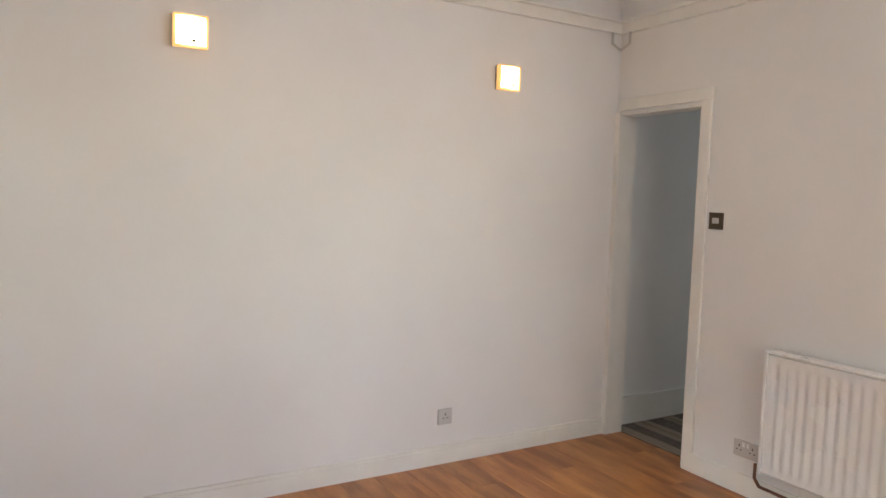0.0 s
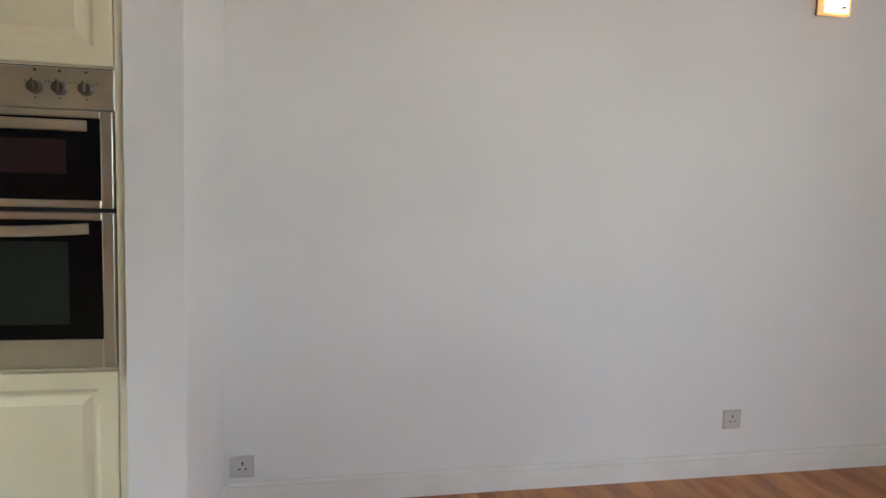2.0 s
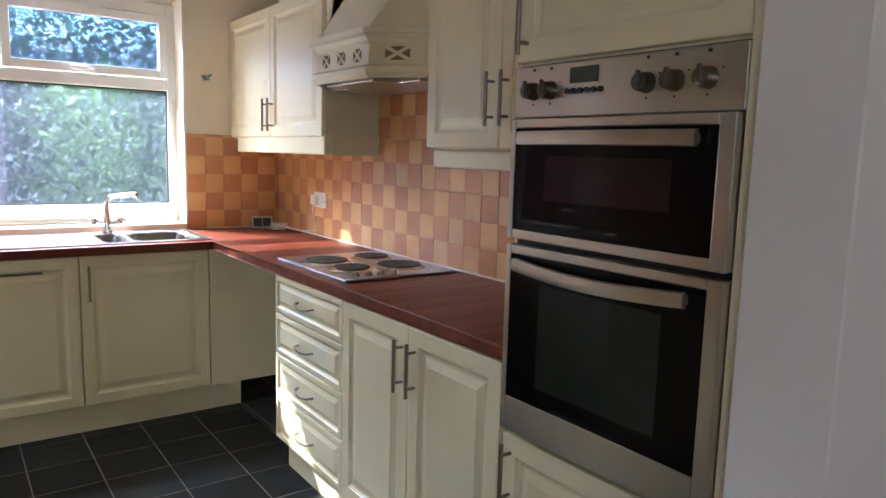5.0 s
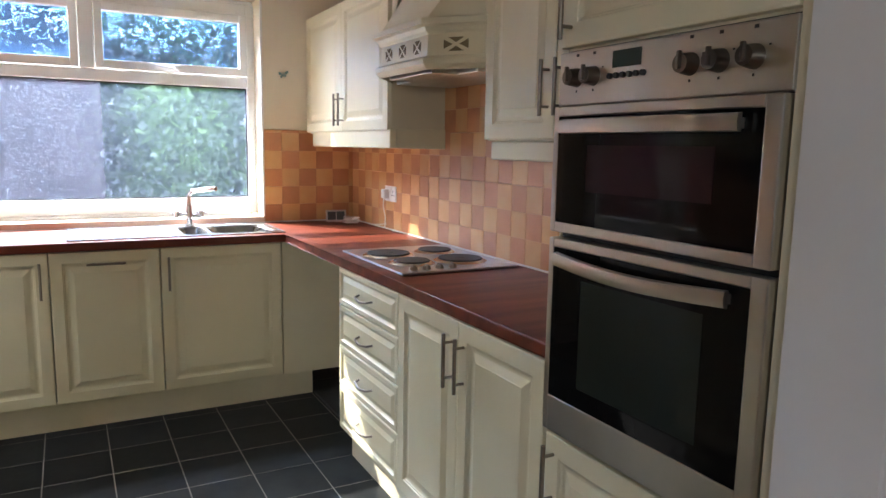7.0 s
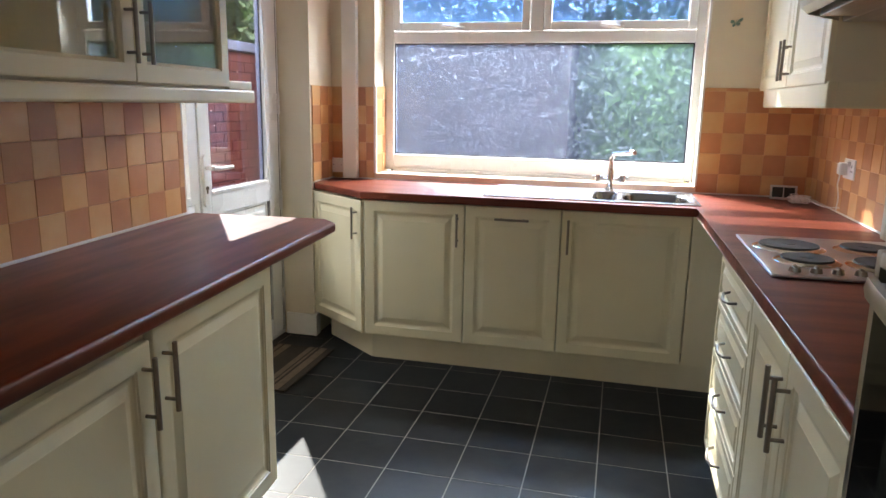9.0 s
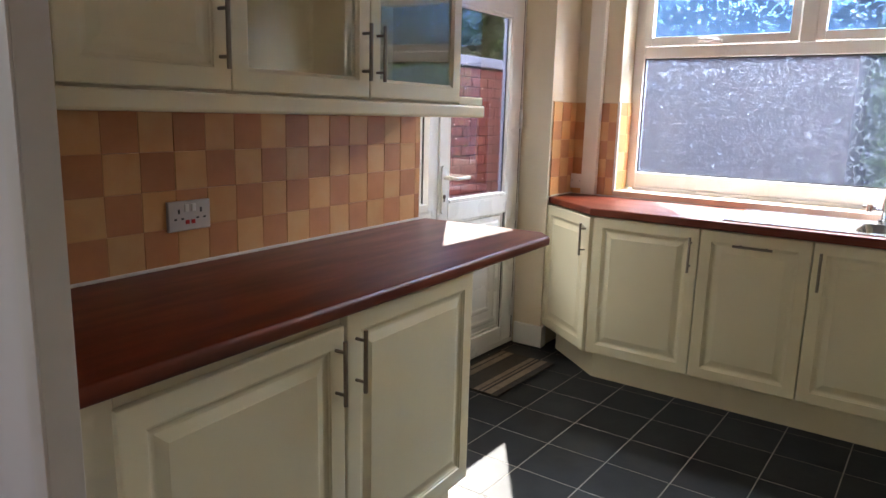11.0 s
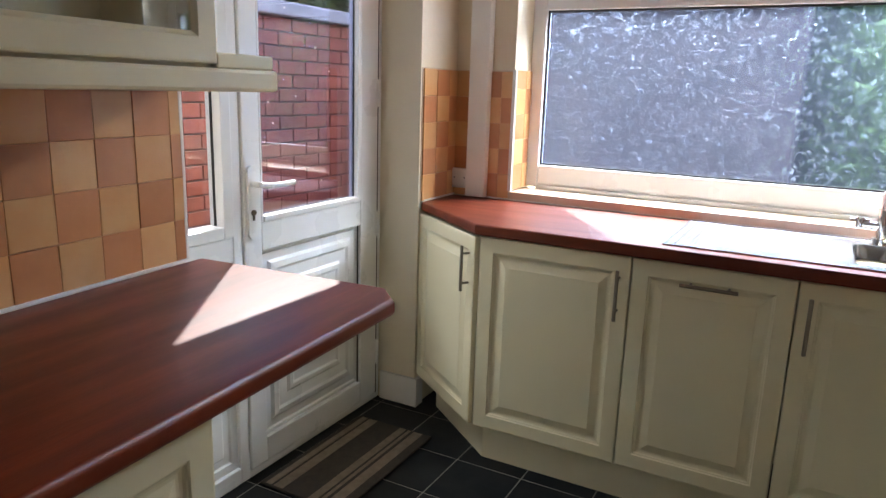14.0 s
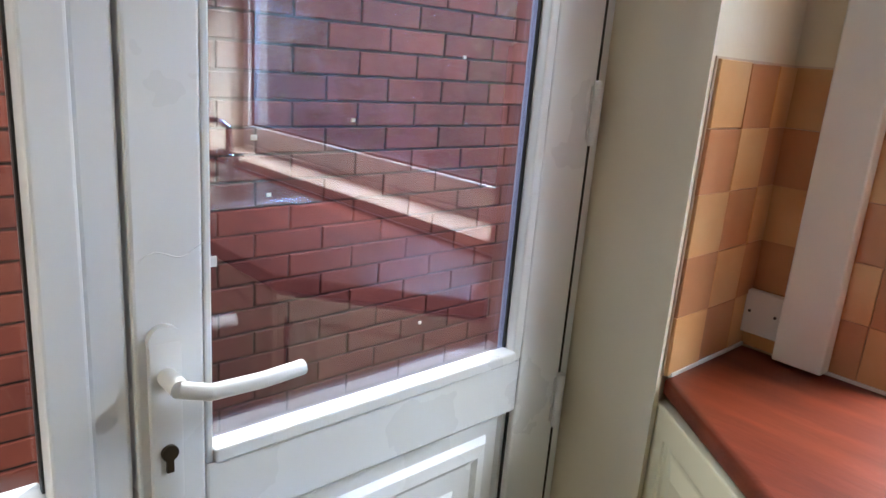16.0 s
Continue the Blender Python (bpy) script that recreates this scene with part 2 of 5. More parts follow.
BRICK = material("red_engineering_brick", (0.25, 0.062, 0.034), 0.75, 0, (0.18, 0.042, 0.026), 6, 0.0015, 45, 0.18)
MORTAR = material("dark_mortar", (0.07, 0.048, 0.04), 0.95, 0, (0.04, 0.03, 0.026), 10, 0.001, 60)
COPING = material("grey_coping_stone", (0.35, 0.35, 0.36), 0.85, 0, (0.25, 0.25, 0.26), 6, 0.001, 50)
CONCRETE = material("yard_concrete", (0.30, 0.27, 0.24), 0.9, 0, (0.22, 0.20, 0.18), 2, 0.002, 40)
ROOF_SLATE = material("roof_slate", (0.06, 0.065, 0.08), 0.7, 0, (0.09, 0.09, 0.10), 4, 0.002, 20)
BARK = material("bark", (0.12, 0.08, 0.05), 0.9, 0, (0.07, 0.05, 0.03), 8, 0.004, 30)
BRICK_DARK = material("dark_house_brick", (0.10, 0.065, 0.070), 0.85, 0, (0.07, 0.05, 0.055), 3)
LEAF = material("green_leaves", (0.10, 0.15, 0.05), 0.5, 0, (0.12, 0.17, 0.07), 1.5, 0, 60, 0.2)
_n, _l = LEAF.node_tree.nodes, LEAF.node_tree.links
_t, _m = _n.new("ShaderNodeBsdfTranslucent"), _n.new("ShaderNodeMixShader")
_t.inputs[0].default_value, _m.inputs[0].default_value = (0.66, 0.80, 0.34, 1), 0.66
_l.new(_n["Principled BSDF"].outputs[0], _m.inputs[1])
_l.new(_t.outputs[0], _m.inputs[2])
_l.new(_m.outputs[0], _n["Material Output"].inputs[0])
LAMP_GLASS = glowing("lit_lamp_glass", (1.0, 0.82, 0.55), 2.4)
BUTTERFLY = material("teal_butterfly_wing", (0.10, 0.22, 0.20), 0.4, 0, (0.30, 0.38, 0.30), 60)
DISPLAY = material("clock_display", (0.02, 0.04, 0.035), 0.15)
SCREEN = material("grey_screen", (0.045, 0.05, 0.05), 0.2)
RED = material("red_rocker", (0.5, 0.02, 0.02), 0.3)
COPPER_PIPE = material("tarnished_pipe", (0.16, 0.08, 0.05), 0.5, 0.4)
OBSCURE = clear_glass("pressed_obscure_glass", (0.70, 0.80, 0.96), 0.10, 0.03, 0.0022, 0.013)
# same pressed glass, with the dim blue sky behind it put into the tint
OBSCURE_TOP = clear_glass("pressed_obscure_glass_sky_tint", (0.26, 0.42, 0.64), 0.14, 0.0, 0.0016, 0.006)
PANE = clear_glass("clear_pane", (0.93, 0.94, 0.95), mirror=0.05)
# violet reflection haze on the door glass is imitated by this tint
DOOR_PANE = clear_glass("door_pane_haze_tint", (0.60, 0.63, 0.77), mirror=0.15)
CABINET_GLASS = clear_glass("cabinet_glass", (0.90, 0.91, 0.86), mirror=0.12)

# ---- building helpers ----
ORIGIN = {}


def thing(name, at, label, category, group="", kind=""):
    e = new(name)
    e.location = at
    ORIGIN[e] = Vector(at)
    return tagged(e, label, category, group, kind)


def part(name, bm, mat, parent=None, label="", smooth=False):
    """Links a bmesh, built in the room's own coordinates, as one mesh under its parent."""
    o = ORIGIN.get(parent, Vector((0, 0, 0)))
    if o.length:
        bmesh.ops.translate(bm, verts=bm.verts, vec=-o)
    me = bpy.data.meshes.new(name)
    bmesh.ops.recalc_face_normals(bm, faces=bm.faces)
    if smooth:
        for f in bm.faces:
            f.smooth = True
        for e in bm.edges:
            if len(e.link_faces) == 2 and e.calc_face_angle(0) > radians(35):
                e.smooth = False
    bm.to_mesh(me)
    bm.free()
    for m in mat if isinstance(mat, (list, tuple)) else [mat]:
        me.materials.append(m)
    ob = new(name, me)
    if parent:
        ob.parent = parent
        ORIGIN[ob] = o
    return tagged(ob, label)


def whole(name, bm, mat, label, category="", group="", kind="", smooth=False):
    """A top-level thing of one mesh."""
    ob = part(name, bm, mat, None, label, smooth)
    return tagged(ob, "", category, group, kind)


def box(bm, x0, x1, y0, y1, z0, z1, bevel=0.0, segs=2):
    vs = bmesh.ops.create_cube(bm, size=1)["verts"]
    bmesh.ops.scale(bm, vec=(abs(x1 - x0), abs(y1 - y0), abs(z1 - z0)), verts=vs)
    bmesh.ops.translate(bm, vec=((x0 + x1) / 2, (y0 + y1) / 2, (z0 + z1) / 2), verts=vs)
    if bevel:
        es = list({e for v in vs for e in v.link_edges})
        bmesh.ops.bevel(bm, geom=es, offset=bevel, segments=segs, affect="EDGES", profile=0.5)
    return bm


def B(*args, **kw):
    return box(bmesh.new(), *args, **kw)


def boxes(*lists, bevel=0.0):
    bm = bmesh.new()
    for l in lists:
        box(bm, *l, bevel=bevel)
    return bm


def rod(bm, a, b, r, seg=12, r2=None, caps=True):
    a, b = Vector(a), Vector(b)
    m = Matrix.Translation((a + b) / 2) @ (b - a).to_track_quat("Z", "Y").to_matrix().to_4x4()
    bmesh.ops.create_cone(bm, cap_ends=caps, segments=seg, radius1=r, radius2=r if r2 is None else r2, depth=(b - a).length, matrix=m)
    return bm


def tube(bm, pts, r, seg=8):
    """A bent round bar through the points."""
    for a, b in zip(pts, pts[1:]):
        rod(bm, a, b, r, seg)
    for p in pts[1:-1]:
        bmesh.ops.create_icosphere(bm, subdivisions=2, radius=r, matrix=Matrix.Translation(p))
    return bm


def prism(bm, outline, z0, z1):
    """An upright prism over a plan outline."""
    low = [bm.verts.new((x, y, z0)) for x, y in outline]
    top = [bm.verts.new((x, y, z1)) for x, y in outline]
    bm.faces.new(low[::-1])
    bm.faces.new(top)
    for i in range(len(low)):
        j = (i + 1) % len(low)
        bm.faces.new((low[i], low[j], top[j], top[i]))
    return bm


def frame_at(x, y, z, facing):
    """Local frame of a front: u along its width, v out of it, w up. facing: W, S, E, N, or degrees."""
    turn = {"S": 0, "E": 90, "N": 180, "W": -90}.get(facing, facing)
    return pose(x, y, z, 0, 0, turn)


def rings(bm, m, w, h, steps, close=True, back=None):
    """Concentric rectangles (inset, height out of the face) as one moulded face on local u, w with v = -height."""
    loops = []
    for inset, out in steps:
        x0, x1, z0, z1 = inset, w - inset, inset, h - inset
        loops.append([bm.verts.new(m @ Vector(p)) for p in ((x0, -out, z0), (x1, -out, z0), (x1, -out, z1), (x0, -out, z1))])
    for a, b in zip(loops, loops[1:]):
        for i in range(4):
            j = (i + 1) % 4
            bm.faces.new((a[i], a[j], b[j], b[i]))
    if close:
        bm.faces.new(loops[-1])
    if back is not None:
        bm.faces.new(loops[0][::-1])
    return bm


RAISED = [(0, 0), (0, 0.017), (0.0015, 0.0195), (0.006, 0.0205), (0.052, 0.0205), (0.0545, 0.017), (0.058, 0.0165), (0.062, 0.013), (0.068, 0.0115), (0.074, 0.0115), (0.098, 0.0185), (0.100, 0.0195)]
DRAWER = [(0, 0), (0, 0.017), (0.0015, 0.0195), (0.005, 0.0205), (0.022, 0.0205), (0.025, 0.016), (0.031, 0.012), (0.036, 0.012), (0.052, 0.0185), (0.054, 0.0195)]


def door_front(parent, m, w, h, steps=RAISED, name="door", label="", mat=None):
    return part(name, rings(bmesh.new(), m @ pose(0.0015, 0, 0.0015), w - 0.003, h - 0.003, steps, back=0), mat or CREAM_DOOR, parent, label)


def bar_handle(parent, m, u, w, length=0.168, upright=True):
    """A round T-bar handle on two posts, at local u, w (its middle)."""
    bm = bmesh.new()
    d = Vector((0, 0, 1)) if upright else Vector((1, 0, 0))
    c = Vector((u, -0.052, w))
    P = lambda v: m @ v  # noqa: E731
    rod(bm, P(c - d * length / 2), P(c + d * length / 2), 0.006, 12)
    for s in (-1, 1):
        q = c + d * s * length * 0.33
        rod(bm, P(q), P(Vector((q.x, -0.0195, q.z))), 0.0045, 10)
    return part("handle", bm, HANDLE_STEEL, parent, "satin steel bar handle", True)


def bow_handle(parent, m, u, w, length=0.14):
    bm = bmesh.new()
    pts = [m @ Vector((u + length * a, -0.0195 - b, w + c)) for a, b, c in ((-0.5, 0, 0), (-0.42, 0.022, -0.004), (-0.1, 0.03, -0.010), (0.1, 0.03, -0.010), (0.42, 0.022, -0.004), (0.5, 0, 0))]
    tube(bm, pts, 0.0045)
    return part("handle", bm, HANDLE_STEEL, parent, "satin steel bow handle", True)


# ---- the plan, in metres ----
# the alcove wall stands four degrees out of square; what lines it is laid out square and then swung about its north end
SWING = pose(3.17, 4.47, 0) @ pose(0, 0, 0, 0, 0, 4.0) @ pose(-3.17, -4.47, 0)


def swung(ob):
    ob.matrix_basis = SWING @ ob.matrix_basis
    return ob


XD, XE, XW, YN = 5.70, 5.82, 3.165, 5.99
XS, YS = 3.152, 5.685  # the wall stub between door and window
DY0, DX0, NIB = -1.16, 1.50, 2.50
CEIL_K, CEIL_D = 2.46, 2.78

# ---- structure ----
ground = whole("ground", B(-60, 70, -60, 80, -0.6, -0.16), CONCRETE, "grey concrete yard and ground", "ground", kind="structure")
base = boxes((XW, XE + 0.3, 2.44, YN, -0.16, -0.0015), (2.90, XW, 4.40, 5.70, -0.16, -0.0015))
floor_k = whole("floor_kitchen", base, FLOOR_GROUT, "kitchen floor of charcoal slate-effect tiles with pale joints", "floor", kind="structure")
floor_d = whole("floor_dining", boxes((DX0 - 0.3, XD + 0.1, DY0 - 0.12, 2.44, -0.16, -0.006)), MAT_DARK, "dining room floor of oak-effect laminate planks", "floor", kind="structure")
floor_h = whole("floor_hall", boxes((4.3, 6.1, -4.4, DY0 - 0.12, -0.16, 0.0)), MAT_DARK, "hall floor", "floor", kind="structure")

wall_dining_east = whole("wall_dining_east", boxes((XD, XD + 0.35, DY0 - 0.12, 2.25, -0.16, CEIL_D + 0.1)), WHITE_WALL, "plain white painted dining room wall", "wall", kind="structure")
DL, DR = 5.05, 5.66
wall_dining_south = whole("wall_dining_south", boxes((DX0 - 0.3, 1.8, DY0 - 0.12, DY0, -0.16, CEIL_D + 0.1), (1.8, 3.1, DY0 - 0.12, DY0, -0.16, 1.0), (1.8, 3.1, DY0 - 0.12, DY0, 2.15, CEIL_D + 0.1), (3.1, DL, DY0 - 0.12, DY0, -0.16, CEIL_D + 0.1), (DL, XD, DY0 - 0.12, DY0, 2.02, CEIL_D + 0.1)), WHITE_WALL, "white wall with the doorway to the hall", "wall", kind="structure")
wall_dining_west = whole("wall_dining_west", boxes((DX0 - 0.3, DX0, DY0, -0.15, -0.16, CEIL_D + 0.1), (DX0 - 0.3, DX0, 1.65, 2.44, -0.16, CEIL_D + 0.1), (DX0 - 0.3, DX0, -0.15, 1.65, -0.16, 0.9), (DX0 - 0.3, DX0, -0.15, 1.65, 2.1, CEIL_D + 0.1)), WHITE_WALL, "white dining room wall with an added, unseen window opening", "wall", kind="structure")
wall_partition = whole("wall_partition", boxes((DX0 - 0.3, 4.035, 2.50, 2.55, -0.16, CEIL_D + 0.1), (4.035, 5.204, 2.477, 2.55, 2.47, CEIL_D + 0.1)), WHITE_WALL, "thin white partition ending at the kitchen opening", "wall", kind="structure")
pier = whole("wall_pier", prism(bmesh.new(), [(5.205, 2.475), (5.205, 2.306), (5.209, 2.302), (5.72, 2.233), (6.05, 2.233), (6.05, 2.475)], -0.16, CEIL_D + 0.1), WHITE_WALL, "white painted wall pier beside the oven tower", "wall", kind="structure")
wall_kitchen_east = whole("wall_kitchen_east", boxes((XE, XE + 0.25, 2.475, YN + 0.3, -0.16, CEIL_K + 0.1)), CREAM_WALL, "cream kitchen wall with a chequered tile splashback", "wall", kind="structure")
WX0, WX1, WZ0, WZ1 = 3.425, 5.245, 0.935, 2.22
wall_kitchen_north = whole("wall_kitchen_north", boxes((XW - 0.3, WX0, YN, YN + 0.3, -0.16, CEIL_K + 0.1), (WX1, XE, YN, YN + 0.3, -0.16, CEIL_K + 0.1), (WX0, WX1, YN, YN + 0.3, -0.16, WZ0), (WX0, WX1, YN, YN + 0.3, WZ1, CEIL_K + 0.1)), CREAM_WALL, "cream kitchen wall around the window", "wall", kind="structure")
wall_kitchen_west = whole("wall_kitchen_west", boxes((XW - 0.3, XS, YS, YN, -0.16, CEIL_K + 0.1), (XW - 0.3, XS - 0.008, 4.47, YS, 2.08, CEIL_K + 0.1)), CREAM_WALL, "cream kitchen wall around the back door", "wall", kind="structure")
wall_alcove = swung(whole("wall_alcove", boxes((XW - 0.3, XW - 0.008, 2.57, 4.47, -0.16, CEIL_K + 0.1)), CREAM_WALL, "cream alcove wall with a chequered tile splashback", "wall", kind="structure"))
ceiling_k = whole("ceiling_kitchen", B(XW - 0.3, XE + 0.3, 2.475, YN + 0.3, CEIL_K, CEIL_K + 0.1), CEILING_WHITE, "plain white kitchen ceiling", "ceiling", kind="structure")
ceiling_d = whole("ceiling_dining", B(DX0 - 0.3, XD + 0.4, DY0 - 0.12, 2.54, CEIL_D, CEIL_D + 0.1), CEILING_WHITE, "plain white dining room ceiling", "ceiling", kind="structure")
hall = whole("wall_hall", boxes((5.76, 6.0, -4.4, DY0 - 0.12, 0, 2.6), (4.3, 4.4, -4.4, DY0 - 0.12, 0, 2.6), (4.4, 5.76, -4.4, -4.3, 0, 2.6)), WHITE_WALL, "white hall walls in shade", "wall", kind="structure")
whole("ceiling_hall", B(4.3, 6.0, -4.4, DY0 - 0.12, 2.6, 2.7), CEILING_WHITE, "hall ceiling", "ceiling", kind="structure")


def skirting(name, x0, x1, y0, y1, h=0.105):
    bm = boxes((x0, x1, y0, y1, 0, h - 0.02))
    t = 0.005
    box(bm, x0 + (t if x1 - x0 < 0.1 else 0), x1, y0, y1 - (t if y1 - y0 < 0.1 and y0 > 0 else 0), h - 0.02, h, bevel=0.002)
    return whole(name, bm, GLOSS_WHITE, "white painted skirting board", "skirting board", kind="structure")


skirting("baseboard_dining_east", XD - 0.017, XD, DY0 + 0.0, 2.22)
whole("baseboard_pier", prism(bmesh.new(), [(5.205, 2.304), (5.203, 2.287), (5.683, 2.221), (5.683, 2.238)], 0, 0.105), GLOSS_WHITE, "white painted skirting board", "skirting board", kind="structure")
skirting("baseboard_dining_south", DX0, DL - 0.05, DY0, DY0 + 0.017)
whole("baseboard_hall", boxes((5.742, 5.76, -4.3, DY0 - 0.12, 0, 0.19)), GLOSS_WHITE, "tall white skirting board in the hall", "skirting board", kind="structure")
whole("baseboard_door_reveal", boxes((2.98, XS + 0.02, YS - 0.018, YS, 0, 0.13), (XS, XS + 0.018, YS, 5.73, 0, 0.13), bevel=0.003), GLOSS_WHITE, "short white skirting around the door reveal", "skirting board", kind="structure")
# picture rail with a shelf edge above
rail = boxes((XD - 0.028, XD, DY0, 2.25, 2.49, 2.555), (XD - 0.05, XD, DY0, 2.25, 2.555, 2.572), (DX0, XD - 0.028, DY0, DY0 + 0.028, 2.49, 2.555), (DX0, XD - 0.05, DY0, DY0 + 0.05, 2.555, 2.572), bevel=0.003)
whole("picture_rail", rail, GLOSS_WHITE, "white painted picture rail", "picture rail", kind="structure")
# corner bead of the partition
whole("corner_bead", boxes((4.00, 4.04, 2.495, 2.5, 0, 2.47), (4.035, 4.04, 2.5, 2.55, 0, 2.47), bevel=0.0015), GLOSS_WHITE, "white corner bead at the end of the partition wall", "corner bead", kind="structure")
# doorway lining and architrave
dway = thing("door_frame_hall", (DL, DY0, 0), "white painted door lining and architrave of an open doorway", "door frame", kind="structure")
part("jamb", boxes((DL - 0.0, DL + 0.018, DY0 - 0.125, DY0 + 0.004, 0, 2.02), (DR, XD, DY0 - 0.125, DY0 + 0.02, 0, 2.02)), GLOSS_WHITE, dway)
part("architrave", boxes((DL - 0.062, DL + 0.005, DY0, DY0 + 0.018, 0, 2.03), (DL - 0.062, XD - 0.02, DY0, DY0 + 0.018, 2.03, 2.10), bevel=0.004), GLOSS_WHITE, dway)
part("head", boxes((DL, DR, DY0 - 0.125, DY0 + 0.004, 2.002, 2.02)), GLOSS_WHITE, dway)

# ---- kitchen window ----
win = thing("window_1", (4.35, 6.2, WZ0), "white framed kitchen window with obscure patterned glass", "window", kind="structure")
FY0, FY1 = 6.165, 6.23
part("window_frame", boxes((3.425, 3.485, FY0, FY1, 0.955, 2.2), (5.20, 5.285, FY0, FY1, 0.955, 2.2), (3.485, 5.20, FY0, FY1, 0.955, 1.052), (3.485, 5.20, FY0, FY1, 1.71, 1.775), (3.43, 5.24, FY0, FY1, 2.2005, 2.2195), (3.485, 5.20, FY0, FY1, 2.135, 2.2), (4.30, 4.375, FY0, FY1, 1.775, 2.135), bevel=0.006), UPVC, win)
for x0, x1 in ((3.485, 4.30), (4.375, 5.20)):
    s = part("top_casement", boxes((x0 + 0.003, x0 + 0.045, FY0 - 0.02, FY1 - 0.03, 1.778, 2.132), (x1 - 0.045, x1 - 0.003, FY0 - 0.02, FY1 - 0.03, 1.778, 2.132), (x0 + 0.045, x1 - 0.045, FY0 - 0.02, FY1 - 0.03, 1.778, 1.825), (x0 + 0.045, x1 - 0.045, FY0 - 0.02, FY1 - 0.03, 2.087, 2.132), bevel=0.004), UPVC, win)
    part("pane", B(x0 + 0.04, x1 - 0.04, 6.185, 6.195, 1.82, 2.09), OBSCURE_TOP, s, "pressed obscure glass").visible_shadow = False
    xm = (x0 + x1) / 2
    hb = boxes((xm - 0.03, xm + 0.03, FY0 - 0.033, FY0 - 0.02, 1.785, 1.80), bevel=0.003)
    tube(hb, [(xm + 0.015, FY0 - 0.035, 1.793), (xm - 0.03, FY0 - 0.05, 1.80), (xm - 0.095, FY0 - 0.045, 1.805)], 0.007)
    part("window_handle", hb, PLASTIC, s, "white cockspur handle", True)
main_pane = part("pane", B(3.475, 5.21, 6.195, 6.205, 1.025, 1.72), OBSCURE, win, "large pressed obscure glass pane")
main_pane.visible_shadow = False
part("bead", boxes((3.485, 5.20, 6.185, 6.194, 1.052, 1.060), (3.485, 3.492, 6.185, 6.194, 1.060, 1.702), (5.193, 5.20, 6.185, 6.194, 1.060, 1.702), (3.485, 5.20, 6.185, 6.194, 1.702, 1.71)), BLACK, win, "dark glazing seal")
part("window_sill", boxes((WX0, WX1, YN - 0.004, FY0, WZ0, WZ0 + 0.012), (WX0, WX1, YN - 0.012, YN - 0.004, WZ0 - 0.02, WZ0 + 0.012), bevel=0.002), SILL_TILE, win, "tiled window sill")
part("sill_upstand", boxes((3.485, 5.2, FY0 - 0.02, FY0 - 0.001, WZ0 + 0.012, 0.965), bevel=0.003), UPVC, win)

# ---- added dining window, unseen, behind the camera's first place ----
w2 = thing("window_2", (DX0 - 0.15, 0.75, 0.9), "added unseen dining room window with a plain white frame", "window", kind="structure")
part("window_frame", boxes((DX0 - 0.2, DX0 - 0.14, -0.15, -0.09, 0.9, 2.1), (DX0 - 0.2, DX0 - 0.14, 1.59, 1.65, 0.9, 2.1), (DX0 - 0.2, DX0 - 0.14, -0.09, 1.59, 0.9, 0.96), (DX0 - 0.2, DX0 - 0.14, -0.09, 1.59, 2.04, 2.1), (DX0 - 0.2, DX0 - 0.14, 0.72, 0.78, 0.96, 2.04)), UPVC, w2)

# ---- back door with side light ----
bd = thing("door_1", (2.96, 5.2, 0), "closed white back door, half glazed, with a narrow side light", "door", kind="structure")
FX0, FX1 = 2.90, 2.965
part("door_frame", boxes((FX0, FX1, 4.47, 4.515, 0, 2.08), (FX0, FX1, 4.83, 4.872, 0, 2.08), (FX0, FX1, 5.65, YS, 0, 2.08), (FX0, FX1, 4.515, 4.83, 2.03, 2.08), (FX0, FX1, 4.872, 5.65, 2.03, 2.08), (FX0, FX1, 4.515, 4.83, 0, 0.06), (FX0, FX1, 4.515, 4.83, 0.80, 0.885), (FX0 - 0.03, FX1 + 0.0, 4.872, 5.65, 0, 0.03), bevel=0.005), UPVC, bd)
sl = part("side_light", boxes((FX0 + 0.01, FX1 + 0.008, 4.515, 4.535, 0.885, 2.03), (FX0 + 0.01, FX1 + 0.008, 4.787, 4.83, 0.885, 2.03), (FX0 + 0.01, FX1 + 0.008, 4.535, 4.787, 0.885, 0.925), (FX0 + 0.01, FX1 + 0.008, 4.535, 4.787, 2.0, 2.03), bevel=0.004), UPVC, bd, "white glazing bead of the side light")
part("pane", B(2.925, 2.93, 4.53, 4.805, 0.905, 2.005), PANE, sl).visible_shadow = False
part("seal", boxes((2.931, 2.940, 4.784, 4.787, 0.925, 2.0), (2.931, 2.945, 4.535, 4.543, 0.91, 2.0)), BLACK, sl, "dark glazing seal")
part("panel", rings(bmesh.new(), frame_at(2.95, 4.515, 0.06, "E"), 0.315, 0.74, [(0, 0), (0.03, 0), (0.036, -0.006), (0.06, -0.006), (0.068, 0.0), (0.09, 0)]), UPVC, bd)
leaf = part("door_leaf", boxes((2.912, 2.972, 4.876, 4.955, 0.035, 2.025), (2.912, 2.972, 5.53, 5.648, 0.035, 2.025), (2.912, 2.972, 4.955, 5.53, 0.815, 0.915), (2.912, 2.972, 4.955, 5.53, 1.90, 2.025), (2.912, 2.972, 4.955, 5.53, 0.035, 0.125), bevel=0.004), UPVC, bd, "white door leaf")
part("pane", B(2.94, 2.945, 4.95, 5.535, 0.91, 1.905), DOOR_PANE, leaf).visible_shadow = False
